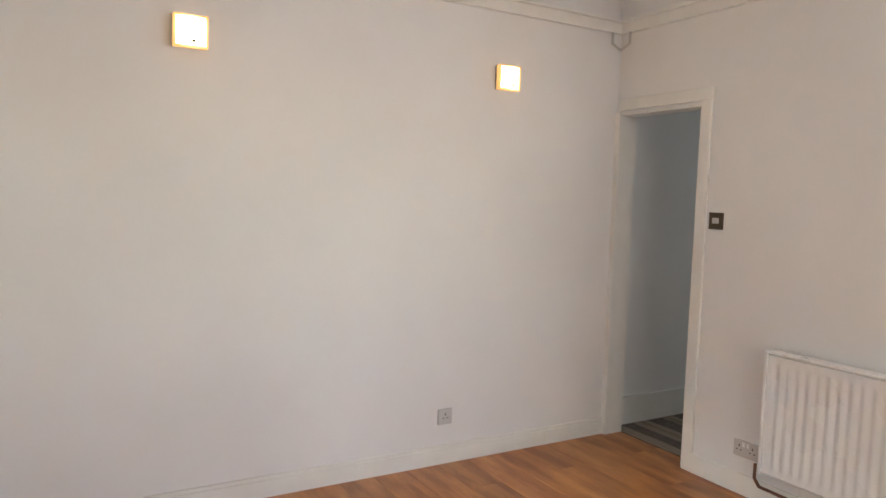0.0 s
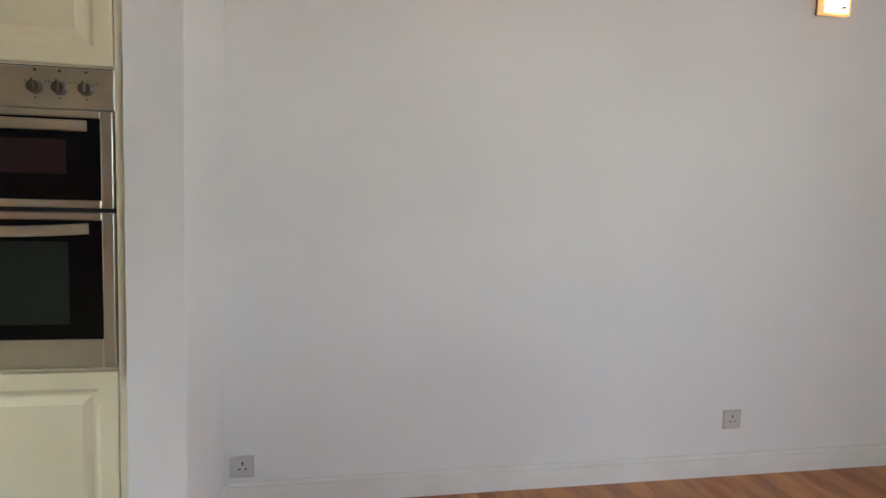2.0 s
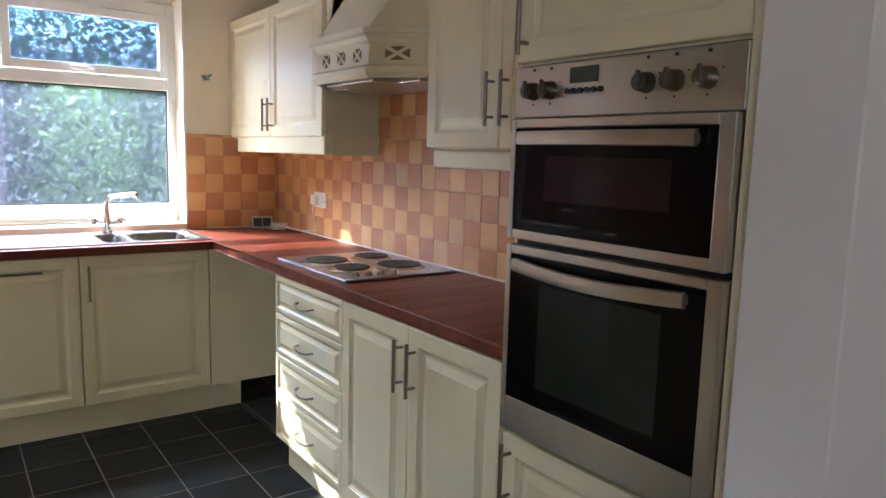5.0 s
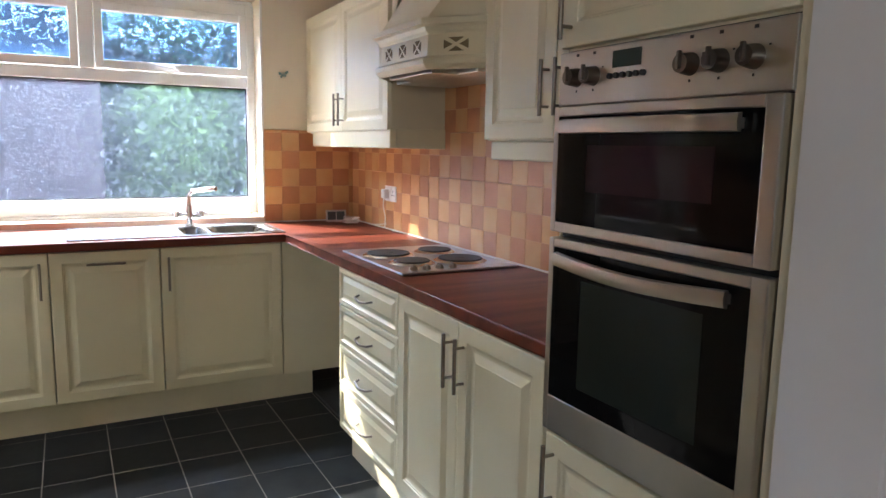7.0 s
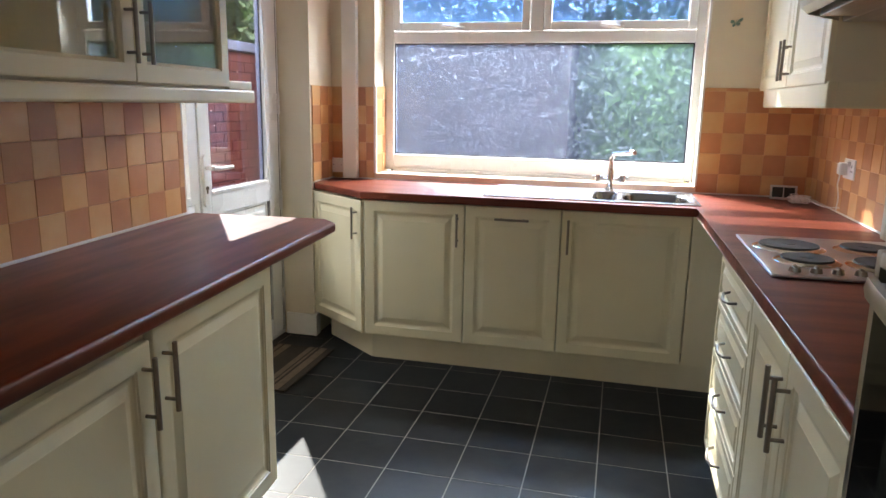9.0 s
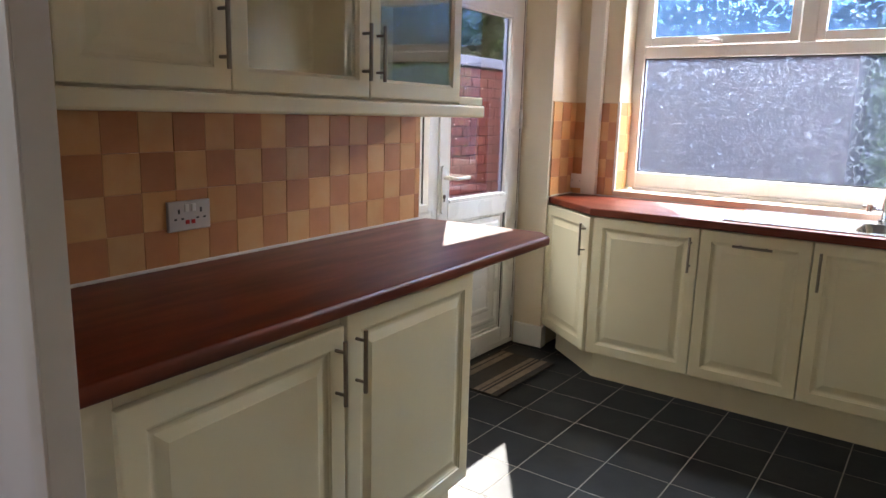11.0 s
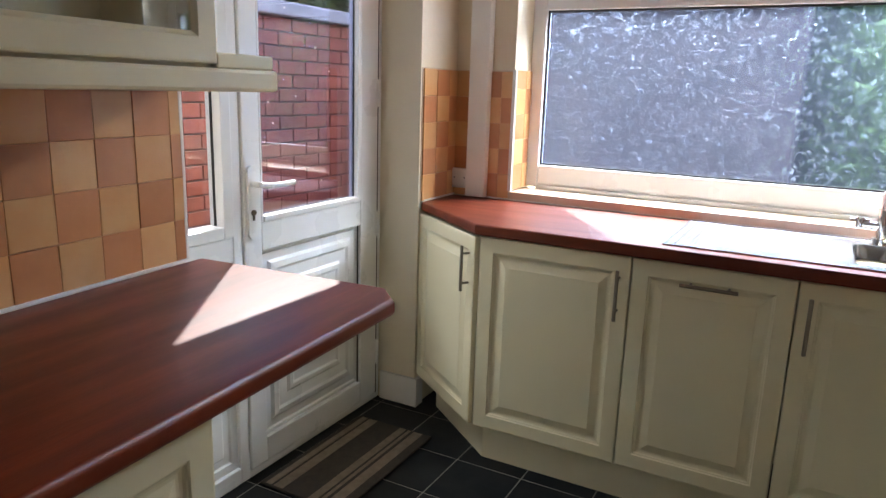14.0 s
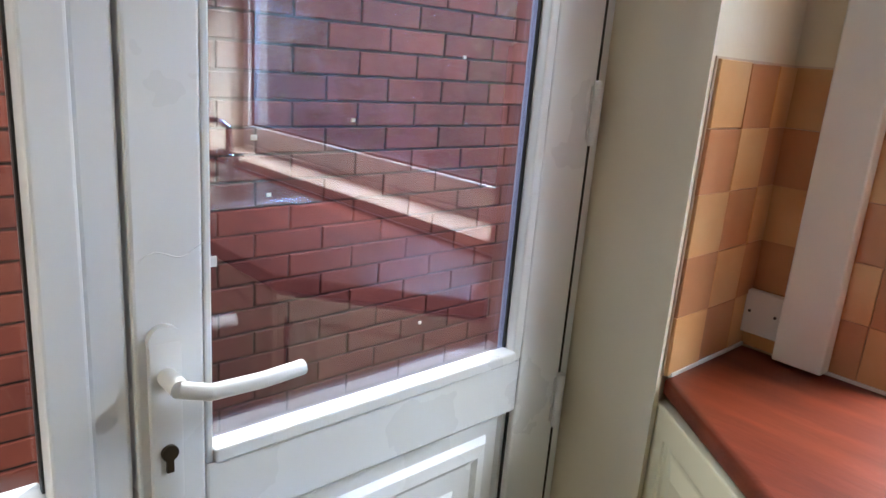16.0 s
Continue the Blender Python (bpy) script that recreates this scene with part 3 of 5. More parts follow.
part("bead", boxes((2.946, 2.972, 4.955, 4.965, 0.915, 1.90), (2.946, 2.972, 5.51, 5.53, 0.915, 1.90), (2.946, 2.978, 4.965, 5.51, 0.915, 0.935), (2.946, 2.972, 4.965, 5.51, 1.885, 1.90), bevel=0.003), UPVC, leaf, "white glazing bead")
part("seal", boxes((2.946, 2.952, 5.507, 5.51, 0.935, 1.885), (2.946, 2.956, 4.965, 4.97, 0.935, 1.885)), BLACK, leaf, "dark glazing seal")
part("lower_panel", rings(bmesh.new(), frame_at(2.955, 4.955, 0.125, "E"), 0.575, 0.69, [(0, 0), (0.012, 0.0), (0.018, -0.006), (0.045, -0.006), (0.055, 0.004), (0.075, 0.008), (0.085, 0.002), (0.125, 0.002), (0.135, 0.01), (0.15, 0.012), (0.16, 0.008)]), UPVC, leaf, "moulded lower door panel")
part("seal", boxes((2.956, 2.960, 5.526, 5.53, 0.125, 0.815)), BLACK, leaf, "dark panel gap")
plate = boxes((2.972, 2.982, 4.888, 4.925, 0.885, 1.092), bevel=0.003)
for z in (0.885, 1.092):
    rod(plate, (2.972, 4.9065, z), (2.9815, 4.9065, z), 0.0185, 24)
hp = part("handle_plate", plate, PLASTIC, leaf, "white handle backplate", True)
lever = bmesh.new()
rod(lever, (2.98, 4.907, 1.05), (3.02, 4.907, 1.05), 0.011, 14)
tube(lever, [(3.02, 4.907, 1.05), (3.035, 4.935, 1.046), (3.038, 4.995, 1.046), (3.034, 5.05, 1.047)], 0.0095, 12)
part("lever", lever, PLASTIC, leaf, "white lever handle", True)
for i, (y, z, w) in enumerate(((5.03, 1.31, 0.004), (5.05, 1.24, 0.003), (5.28, 1.50, 0.004), (5.17, 1.33, 0.003), (5.36, 1.42, 0.003), (5.12, 1.62, 0.003), (4.975, 1.165, 0.008), (5.31, 1.02, 0.003))):
    part("speck", B(2.9451, 2.946, y - w, y + w, z - w * 0.8, z + w * 0.8), PLASTIC, leaf, "pale paint speck on the glass")
part("scratch", tube(bmesh.new(), [(2.9722, 4.885 + 0.07 * k / 8, 1.185 + 0.006 * math.sin(k * 0.9) + 0.001 * k) for k in range(9)], 0.0009, 5), PLASTIC, leaf, "thin curly paint run")
lock = rod(bmesh.new(), (2.980, 4.907, 0.955), (2.9865, 4.907, 0.955), 0.010, 16)
box(lock, 2.980, 2.986, 4.903, 4.911, 0.93, 0.955)
part("lock", lock, DARK_BRONZE, leaf, "tarnished lock cylinder")
for z in (1.345, 0.805, 0.23):
    h = rod(bmesh.new(), (2.980, 5.645, z - 0.055), (2.980, 5.645, z + 0.055), 0.0075, 12)
    for q in (-0.02, 0.02):
        rod(h, (2.980, 5.645, z + q - 0.001), (2.980, 5.645, z + q + 0.001), 0.009, 12)
    box(h, 2.970, 2.975, 5.635, 5.65, z - 0.045, z + 0.045)
    part("hinge", h, PLASTIC, leaf, "white door hinge", True)
# solid dark strip in place of the shadow between leaf and frame
gapm = boxes((2.966, 2.9695, 5.650, 5.656, 0.03, 2.03))
part("gap_shadow_strip", gapm, GAP_SHADE, bd, "dark strip for the shadowed gap beside the hinges")

# ---- boxed pipe and trunking by the window ----
whole("pipe_boxing", B(3.235, 3.325, YN - 0.045, YN, 0.915, CEIL_K, bevel=0.004), GLOSS_WHITE, "white boxed pipe rising from the worktop", "pipe casing", kind="structure")


# ---- kitchen units ----
def wall_frame_box(parent, x0, x1, y0, y1, z0, z1, name="carcass", mat=None):
    return part(name, B(x0, x1, y0, y1, z0, z1, bevel=0.001), mat or CREAM_CARCASS, parent)


def base_unit(label, facing, u_at, w, depth=0.56, doors=1, handles=("r",), front=None, drop=0.0):
    """A base cabinet. facing W: front at x = front, from y = u_at down; facing S: front at y = front, from x = u_at; facing E: front at x = front, from y = u_at up."""
    z0, z1 = 0.140, 0.868
    if facing == "W":
        m, c = frame_at(front, u_at, z0, "W"), (front, front + depth, u_at - w, u_at)
    elif facing == "S":
        m, c = frame_at(u_at, front, z0, "S"), (u_at, u_at + w, front, front + depth)
    else:
        m, c = frame_at(front, u_at, z0, "E"), (front - depth, front, u_at, u_at + w)
    t = thing("base_cabinet", ((c[0] + c[1]) / 2, (c[2] + c[3]) / 2, 0), label, "kitchen cabinet", "base cabinets")
    part("carcass", B(c[0] + 0.001, c[1] - 0.001, c[2] + 0.001, c[3] - 0.001, z0, z1), CREAM_CARCASS, t)
    dw = w / doors
    for i in range(doors):
        mm = m @ pose(i * dw, 0, -drop, 0, -drop * 40, 0)
        d = door_front(t, mm, dw, z1 - z0 - drop, label="cream raised-panel door")
        side = handles[i]
        if side == "t":
            bar_handle(d, mm, dw / 2, 0.668, upright=False)
        else:
            bar_handle(d, mm, 0.035 if side == "l" else dw - 0.035, 0.60)
    return t


FW = 5.235  # front plane of the east units' carcasses
# east run, from the tower northwards
base_unit("cream double base cabinet with raised-panel doors under the red worktop", "W", 3.975, 0.87, 0.55, 2, ("r", "l"), front=FW)
dr = thing("drawer_unit", (FW + 0.27, 4.27, 0), "cream drawer unit with four moulded fronts beside the appliance gap", "drawer unit", "base cabinets")
part("carcass", B(FW, FW + 0.55, 3.976, 4.585, 0.140, 0.868), CREAM_CARCASS, dr)
for z, h in ((0.705, 0.163), (0.525, 0.178), (0.345, 0.178), (0.148, 0.195)):
    mm = frame_at(FW, 4.585, z, "W")
    d = part("drawer_front", rings(bmesh.new(), mm @ pose(0.0015, 0, 0.0015), 0.606, h - 0.003, DRAWER, back=0), CREAM_DOOR, dr, "cream moulded drawer front")
    bow_handle(d, mm, 0.305, h / 2 + 0.0)
whole("plinth_east", B(FW + 0.04, FW + 0.055, 3.105, 4.585, 0, 0.140), CREAM_CARCASS, "cream plinth under the east units", "plinth", kind="structure")
# window run
FS = 5.425
base_unit("cream base cabinet with one raised-panel door beside the angled unit", "S", 3.572, 0.537, 0.54, 1, ("r",), front=FS)
base_unit("cream panelled appliance front with a level bar handle", "S", 4.111, 0.477, 0.54, 1, ("t",), front=FS)
base_unit("cream base cabinet with one raised-panel door under the sink", "S", 4.59, 0.60, 0.54, 1, ("l",), front=FS)
whole("end_panel", B(5.193, 5.56, FS - 0.018, FS, 0.140, 0.868, bevel=0.001), CREAM_CARCASS, "cream filler panel beside the appliance gap", "panel")
whole("plinth_north", B(3.60, 5.365, FS + 0.02, FS + 0.035, 0, 0.140), CREAM_CARCASS, "cream plinth under the window units", "plinth", kind="structure")
# angled unit at the door
ang = thing("angled_cabinet", (3.35, 5.75, 0), "narrow angled cream end cabinet beside the back door", "kitchen cabinet", "base cabinets")
A0, A1 = Vector((3.155, 5.725, 0)), Vector((3.566, 5.42, 0))
adir = (A1 - A0).normalized()
aturn = math.degrees(math.atan2(adir.y, adir.x))
anrm = Vector((adir.y, -adir.x, 0))
part("carcass", prism(bmesh.new(), [(3.18, 5.745), (3.568, 5.43), (3.568, 5.965), (3.18, 5.965)], 0.140, 0.868), CREAM_CARCASS, ang)
am = pose(A0.x, A0.y, 0.140, 0, 0, aturn)
ad = door_front(ang, am, (A1 - A0).length, 0.723, label="narrow cream raised-panel door")
bar_handle(ad, am, (A1 - A0).length - 0.04, 0.60)
pp = [(3.24, 5.73), (3.60, 5.445), (3.60, 5.46), (3.24, 5.745)]
whole("plinth_angled", prism(bmesh.new(), pp, 0, 0.140), CREAM_CARCASS, "cream plinth under the angled cabinet", "plinth", kind="structure")
# near-black sheet on the appliance gap floor, its shade put in as colour
whole("gap_shade_sheet", boxes((5.37, XE, 4.60, 5.42, 0.001, 0.012)), GAP_SHADE, "dark sheet for the shade on the appliance gap floor", "floor", kind="structure")

# oven tower
tow = thing("oven_tower", (5.5, 2.79, 0), "tall cream oven housing with doors above and below the ovens", "tall cabinet")
part("carcass", boxes((FW, XE, 2.476, 3.098, 0.140, 0.71), (FW, XE, 2.476, 3.098, 1.60, 2.25), (FW + 0.5, XE, 2.476, 3.098, 0.71, 1.61), (FW - 0.002, FW + 0.5, 2.476, 2.498, 0.71, 1.61), (FW - 0.002, FW + 0.5, 3.092, 3.098, 0.71, 1.61)), CREAM_CARCASS, tow)
tm = frame_at(FW, 3.097, 0.140, "W")
d = door_front(tow, tm, 0.595, 0.555, label="cream lower door")
bar_handle(d, tm, 0.035, 0.45)
tm = frame_at(FW, 3.097, 1.605, "W")
d = door_front(tow, tm, 0.595, 0.62, label="cream upper door")
bar_handle(d, tm, 0.035, 0.10)
part("filler", boxes((FW - 0.018, FW - 0.002, 2.476, 2.50, 0.140, 2.25)), CREAM_CARCASS, tow)
whole("plinth_tower", B(FW + 0.04, FW + 0.055, 2.476, 3.104, 0, 0.140), CREAM_CARCASS, "cream plinth under the oven tower", "plinth", kind="structure")

ov = thing("double_oven", (FW, 2.796, 0.71), "built-in double oven in brushed steel and black glass", "oven")
O0, O1, OX = 2.499, 3.093, FW - 0.024
part("body", boxes((FW - 0.004, FW + 0.48, O0 + 0.01, O1 - 0.01, 0.72, 1.60)), BLACK, ov)
cp = part("control_panel", B(OX, FW - 0.004, O0, O1, 1.477, 1.595, bevel=0.003), STEEL, ov, "brushed steel control panel")
for y in (3.03, 2.975, 2.71, 2.645, 2.575):
    k = rod(bmesh.new(), (OX, y, 1.537), (OX - 0.028, y, 1.537), 0.021, 20, 0.017)
    box(k, OX - 0.034, OX - 0.026, y - 0.004, y + 0.004, 1.527, 1.559, bevel=0.002)
    part("knob", k, KNOB_STEEL, cp, "steel control knob", True)
part("display", B(OX - 0.003, OX, 2.835, 2.915, 1.548, 1.582), DISPLAY, cp, "dark clock display")
bt = bmesh.new()
for i in range(6):
    rod(bt, (OX, 2.92 - i * 0.019, 1.532), (OX - 0.008, 2.92 - i * 0.019, 1.532), 0.006, 10)
part("button", bt, BLACK, cp, "row of small dark buttons")
mk = bmesh.new()
for y in (3.03, 2.975, 2.71, 2.645, 2.575):
    box(mk, OX - 0.001, OX, y - 0.004, y + 0.004, 1.582, 1.588)
    box(mk, OX - 0.001, OX, y + 0.026, y + 0.03, 1.552, 1.555)
    box(mk, OX - 0.001, OX, y - 0.03, y - 0.026, 1.552, 1.555)
    box(mk, OX - 0.001, OX, y - 0.002, y + 0.002, 1.505, 1.510)
tagged(part("marking", mk, BLACK, cp, "small printed marks"), kind="stuff")


def oven_door(z0, z1, win_mat, glass_bottom, name):
    f = part(name, B(OX - 0.014, FW - 0.006, O0 + 0.038, O1 - 0.022, z0, glass_bottom, bevel=0.003), STEEL, ov, "steel framed oven door")
    for y0, y1 in ((O0 + 0.004, O0 + 0.038), (O1 - 0.022, O1 - 0.004)):
        part("stile", B(OX - 0.014, FW - 0.006, y0, y1, z0, z1, bevel=0.003), STEEL, f, "brushed steel stile")
    part("top_rail", B(OX - 0.014, FW - 0.006, O0 + 0.038, O1 - 0.022, z1 - 0.022, z1, bevel=0.003), STEEL, f, "brushed steel rail")
    part("glass", B(OX - 0.013, OX - 0.006, O0 + 0.038, O1 - 0.022, glass_bottom, z1 - 0.022), BLACK_GLASS, f, "black oven glass")
    part("window", B(OX - 0.0145, OX - 0.0125, O0 + 0.13, O1 - 0.125, glass_bottom + 0.045 + (0.03 if z1 > 1.2 else 0), z1 - 0.085), win_mat, f, "tinted oven window")
    bar = bmesh.new()
    n = 14
    prev = None
    for i in range(n + 1):
        a = i / n
        y = O0 + 0.07 + a * (O1 - O0 - 0.12)
        bow = 0.030 + 0.014 * math.sin(math.pi * a)
        lift = -0.010 * math.sin(math.pi * a) if z1 < 1.2 else 0
        ring = [bar.verts.new((OX - bow + dx, y, z1 - 0.045 + lift + dz)) for dx, dz in ((-0.006, -0.014), (-0.009, 0), (-0.006, 0.014), (0.004, 0.016), (0.004, -0.016))]
        if prev:
            for j in range(5):
                bar.faces.new((prev[j], prev[(j + 1) % 5], ring[(j + 1) % 5], ring[j]))
        else:
            bar.faces.new(ring)
        prev = ring
    bar.faces.new(prev[::-1])
    for y in (O0 + 0.085, O1 - 0.065):
        box(bar, OX - 0.034, OX - 0.012, y - 0.01, y + 0.01, z1 - 0.055, z1 - 0.037)
    part("handle", bar, STEEL, f, "wide curved steel handle", True)
    return f


oven_door(1.192, 1.475, OVEN_WINDOW_TOP, 1.215, "upper_door")
oven_door(0.712, 1.178, OVEN_WINDOW, 0.80, "lower_door")

# peninsula along the west wall
FE = 3.757
swung(base_unit("cream wide base cabinet with a raised-panel door in the tiled alcove", "E", 2.635, 0.617, 0.58, 1, ("r",), front=FE, drop=0.016))
swung(base_unit("cream base cabinet with a raised-panel door at the worktop end", "E", 3.254, 0.635, 0.58, 1, ("l",), front=FE))
swung(whole("filler_panel", boxes((FE - 0.5, FE + 0.004, 2.553, 2.632, 0.140, 0.868), bevel=0.002), CREAM_CARCASS, "plain cream filler panel beside the partition", "panel"))
swung(whole("plinth_west", B(FE - 0.06, FE - 0.045, 2.56, 3.88, 0, 0.140), CREAM_CARCASS, "cream plinth under the alcove units", "plinth", kind="structure"))


def worktop(name, outline, holes, label, mat, z0=0.87, z1=0.91):
    """A postformed worktop with a rounded edge; holes are cut for what is let in."""
    bm = prism(bmesh.new(), outline, z0, z1)
    es = [e for e in bm.edges if abs(e.verts[0].co.z - e.verts[1].co.z) < 1e-6]
    bmesh.ops.bevel(bm, geom=es, offset=0.012, segments=4, affect="EDGES", profile=0.5)
    ob = whole(name, bm, mat, label, "worktop", smooth=True)
    for h in holes:
        me = bpy.data.meshes.new("cut")
        cb = B(*h, z0 - 0.1, z1 + 0.1)
        cb.to_mesh(me)
        cb.free()
        cut = bpy.data.objects.new("cut", me)
        scene.collection.objects.link(cut)
        mod = ob.modifiers.new("cut", "BOOLEAN")
        mod.operation, mod.object, mod.solver = "DIFFERENCE", cut, "EXACT"
        dg = bpy.context.evaluated_depsgraph_get()
        ob.data = bpy.data.meshes.new_from_object(ob.evaluated_get(dg))
        ob.modifiers.clear()
        bpy.data.objects.remove(cut)
    return ob


worktop("worktop_window", [(XS + 0.003, 5.708), (3.555, 5.395), (5.213, 5.40), (5.213, 3.102), (XE - 0.002, 3.102), (XE - 0.002, YN - 0.002), (XS + 0.003, YN - 0.002)], [(4.70, 5.205, 5.50, 5.86), (5.33, 5.76, 4.10, 4.65)], "cherry red laminate worktop running under the window", CHERRY_TOP_X)
swung(worktop("worktop_alcove", [(XW + 0.003, 2.575), (3.80, 2.548), (3.80, 4.44), (3.735, 4.515), (XW + 0.003, 4.515)], [], "cherry red laminate worktop overhanging its cabinets, in the tiled alcove", CHERRY_TOP))
swung(whole("sealant_alcove", boxes((XW + 0.003, XW + 0.011, 2.58, 4.465, 0.911, 0.918)), SEALANT, "white sealant line along the alcove worktop", "sealant", kind="structure"))
whole("sealant", boxes((XE - 0.011, XE - 0.003, 3.10, YN - 0.01, 0.911, 0.918), (5.25, XE - 0.01, YN - 0.013, YN - 0.005, 0.911, 0.918), (3.30, 5.25, YN - 0.013, YN - 0.005, 0.911, 0.917), (XS + 0.006, XS + 0.013, 5.71, YN - 0.01, 0.911, 0.918)), SEALANT, "white sealant line along the worktops", "sealant", kind="structure")

# sink
SX0, SX1, SY0, SY1 = 4.19, 5.225, 5.455, 5.925
sk = thing("sink", (4.7, 5.69, 0.91), "stainless steel sink with ribbed drainer and two bowls", "sink")


def bowl(bm, x0, x1, y0, y1, z, depth, hole=0.06, n=6):
    """A rounded bowl hanging from a rim at height z; returns the rim loop."""
    def loop(inset, zz, r):
        pts = []
        for cx, cy, a0 in ((x1 - inset - r, y1 - inset - r, 0), (x0 + inset + r, y1 - inset - r, 90), (x0 + inset + r, y0 + inset + r, 180), (x1 - inset - r, y0 + inset + r, 270)):
            for k in range(n + 1):
                a = radians(a0 + 90 * k / n)
                pts.append(bm.verts.new((cx + r * math.cos(a), cy + r * math.sin(a), zz)))
        return pts
    ls = [loop(-0.010, z, hole + 0.01), loop(0, z - 0.001, hole), loop(0.008, z - 0.012, hole), loop(0.02, z - depth + 0.02, hole), loop(0.05, z - depth, hole - 0.02)]
    for a, b in zip(ls, ls[1:]):
        for i in range(len(a)):
            j = (i + 1) % len(a)
            bm.faces.new((a[i], a[j], b[j], b[i]))
    bm.faces.new(ls[-1])


top = boxes((SX0, 4.72, SY0, SY1, 0.911, 0.915), (4.72, SX1, SY0, SY0 + 0.055, 0.911, 0.915), (4.72, SX1, SY1 - 0.075, SY1, 0.911, 0.915), (4.845, 4.865, SY0 + 0.055, SY1 - 0.075, 0.911, 0.915), (SX1 - 0.03, SX1, SY0 + 0.055, SY1 - 0.075, 0.911, 0.915))
part("sink_top", top, SINK_STEEL, sk, "stainless rim and drainer")
part("half_bowl", (lambda b: (bowl(b, 4.72, 4.845, SY0 + 0.055, SY1 - 0.075, 0.9155, 0.12, 0.045), b)[1])(bmesh.new()), SINK_STEEL, sk, "small half bowl", True)
part("main_bowl", (lambda b: (bowl(b, 4.865, SX1 - 0.03, SY0 + 0.055, SY1 - 0.075, 0.9155, 0.17, 0.07), b)[1])(bmesh.new()), SINK_STEEL, sk, "main bowl", True)
ribs = bmesh.new()
for i in range(14):
    y = SY0 + 0.055 + i * 0.028
    rod(ribs, (SX0 + 0.09, y, 0.914), (4.66, y, 0.9135), 0.003, 8)
for a in (0.03, 0.05, 0.07):
    rod(ribs, (SX0 + a, SY0 + 0.035, 0.914), (SX0 + a, SY1 - 0.035, 0.914), 0.0035, 8)
part("drainer_rib", ribs, SINK_STEEL, sk, "pressed drainer ribs", True)
part("edge", boxes((SX0 - 0.003, SX1 + 0.003, SY0 - 0.003, SY0 + 0.004, 0.910, 0.917), (SX0 - 0.003, SX1 + 0.003, SY1 - 0.004, SY1 + 0.003, 0.910, 0.917), (SX0 - 0.003, SX0 + 0.004, SY0, SY1, 0.910, 0.917), (SX1 - 0.004, SX1 + 0.003, SY0, SY1, 0.910, 0.917), bevel=0.002), SINK_STEEL, sk, "rolled steel edge")

tap = thing("mixer_tap", (4.80, 5.885, 0.915), "chrome mixer tap with two cross handles and a raised spout", "tap")
tb = rod(bmesh.new(), (4.80, 5.885, 0.915), (4.80, 5.885, 0.935), 0.027, 20)
rod(tb, (4.80, 5.885, 0.93), (4.80, 5.885, 1.03), 0.017, 16)
rod(tb, (4.735, 5.885, 0.975), (4.865, 5.885, 0.975), 0.013, 14)
part("body", tb, CHROME, tap, "", True)
part("spout", tube(bmesh.new(), [(4.80, 5.885, 1.02), (4.80, 5.88, 1.09), (4.815, 5.85, 1.115), (4.90, 5.72, 1.135), (4.915, 5.70, 1.135)], 0.0125, 14), CHROME, tap, "chrome spout", True)
for x in (4.735, 4.865):
    hb = rod(bmesh.new(), (x, 5.885, 0.965), (x, 5.885, 1.00), 0.015, 12)
    rod(hb, (x - 0.028, 5.885, 0.99), (x + 0.028, 5.885, 0.99), 0.006, 10)
    rod(hb, (x, 5.857, 0.99), (x, 5.913, 0.99), 0.006, 10)
    part("cross_handle", hb, CHROME, tap, "chrome cross handle", True)

# hob
HX0, HX1, HY0, HY1 = 5.268, 5.775, 4.055, 4.69
hob = thing("hob", (5.52, 4.42, 0.91), "steel electric hob with four black solid plates and front knobs", "hob")
part("hob_tray", B(HX0, HX1, HY0, HY1, 0.911, 0.921, bevel=0.004), HOB_STEEL, hob, "brushed steel hob top")
for x, y, r in ((5.398, 4.475, 0.092), (5.632, 4.50, 0.075), (5.405, 4.262, 0.075), (5.618, 4.245, 0.092)):
    ring = rod(bmesh.new(), (x, y, 0.9205), (x, y, 0.929), r + 0.020, 36, r + 0.002)
    part("trim_ring", ring, CHROME, hob, "polished trim ring", True)
    pl = rod(bmesh.new(), (x, y, 0.928), (x, y, 0.934), r, 36, r - 0.003)
    rod(pl, (x, y, 0.9335), (x, y, 0.935), 0.02, 16)
    part("hotplate", pl, BLACK_IRON, hob, "black solid hotplate", True)
for x in (5.338, 5.393, 5.448, 5.505):
    k = rod(bmesh.new(), (x, 4.105, 0.921), (x, 4.105, 0.934), 0.017, 18, 0.014)
    box(k, x - 0.004, x + 0.004, 4.091, 4.119, 0.933, 0.940, bevel=0.002)
    part("knob", k, HANDLE_STEEL, hob, "steel hob knob", True)


# wall cabinets, east
def glazed(parent, m, w, h):
    """A glazed door: a moulded frame with a pane."""
    bm = bmesh.new()
    prof = [(0, 0), (0, 0.017), (0.0015, 0.0195), (0.006, 0.0205), (0.05, 0.0205), (0.054, 0.016), (0.060, 0.012), (0.0605, 0.002), (0.0605, 0)]
    loops = []
    W, H = w - 0.003, h - 0.003
    for inset, out in prof:
        loops.append([bm.verts.new(m @ Vector((0.0015 + a, -out, 0.0015 + b))) for a, b in ((inset, inset), (W - inset, inset), (W - inset, H - inset), (inset, H - inset))])
    for a, b in zip(loops, loops[1:] + loops[:1]):
        for i in range(4):
            bm.faces.new((a[i], a[(i + 1) % 4], b[(i + 1) % 4], b[i]))
    d = part("door", bm, CREAM_DOOR, parent, "cream framed glass door")
    g = bmesh.new()
    rings(g, m @ pose(0.06, 0, 0.06), w - 0.12, h - 0.12, [(0, 0.006), (0.001, 0.009)], back=0)
    part("pane", g, CABINET_GLASS, d, "clear cabinet glass")
    return d


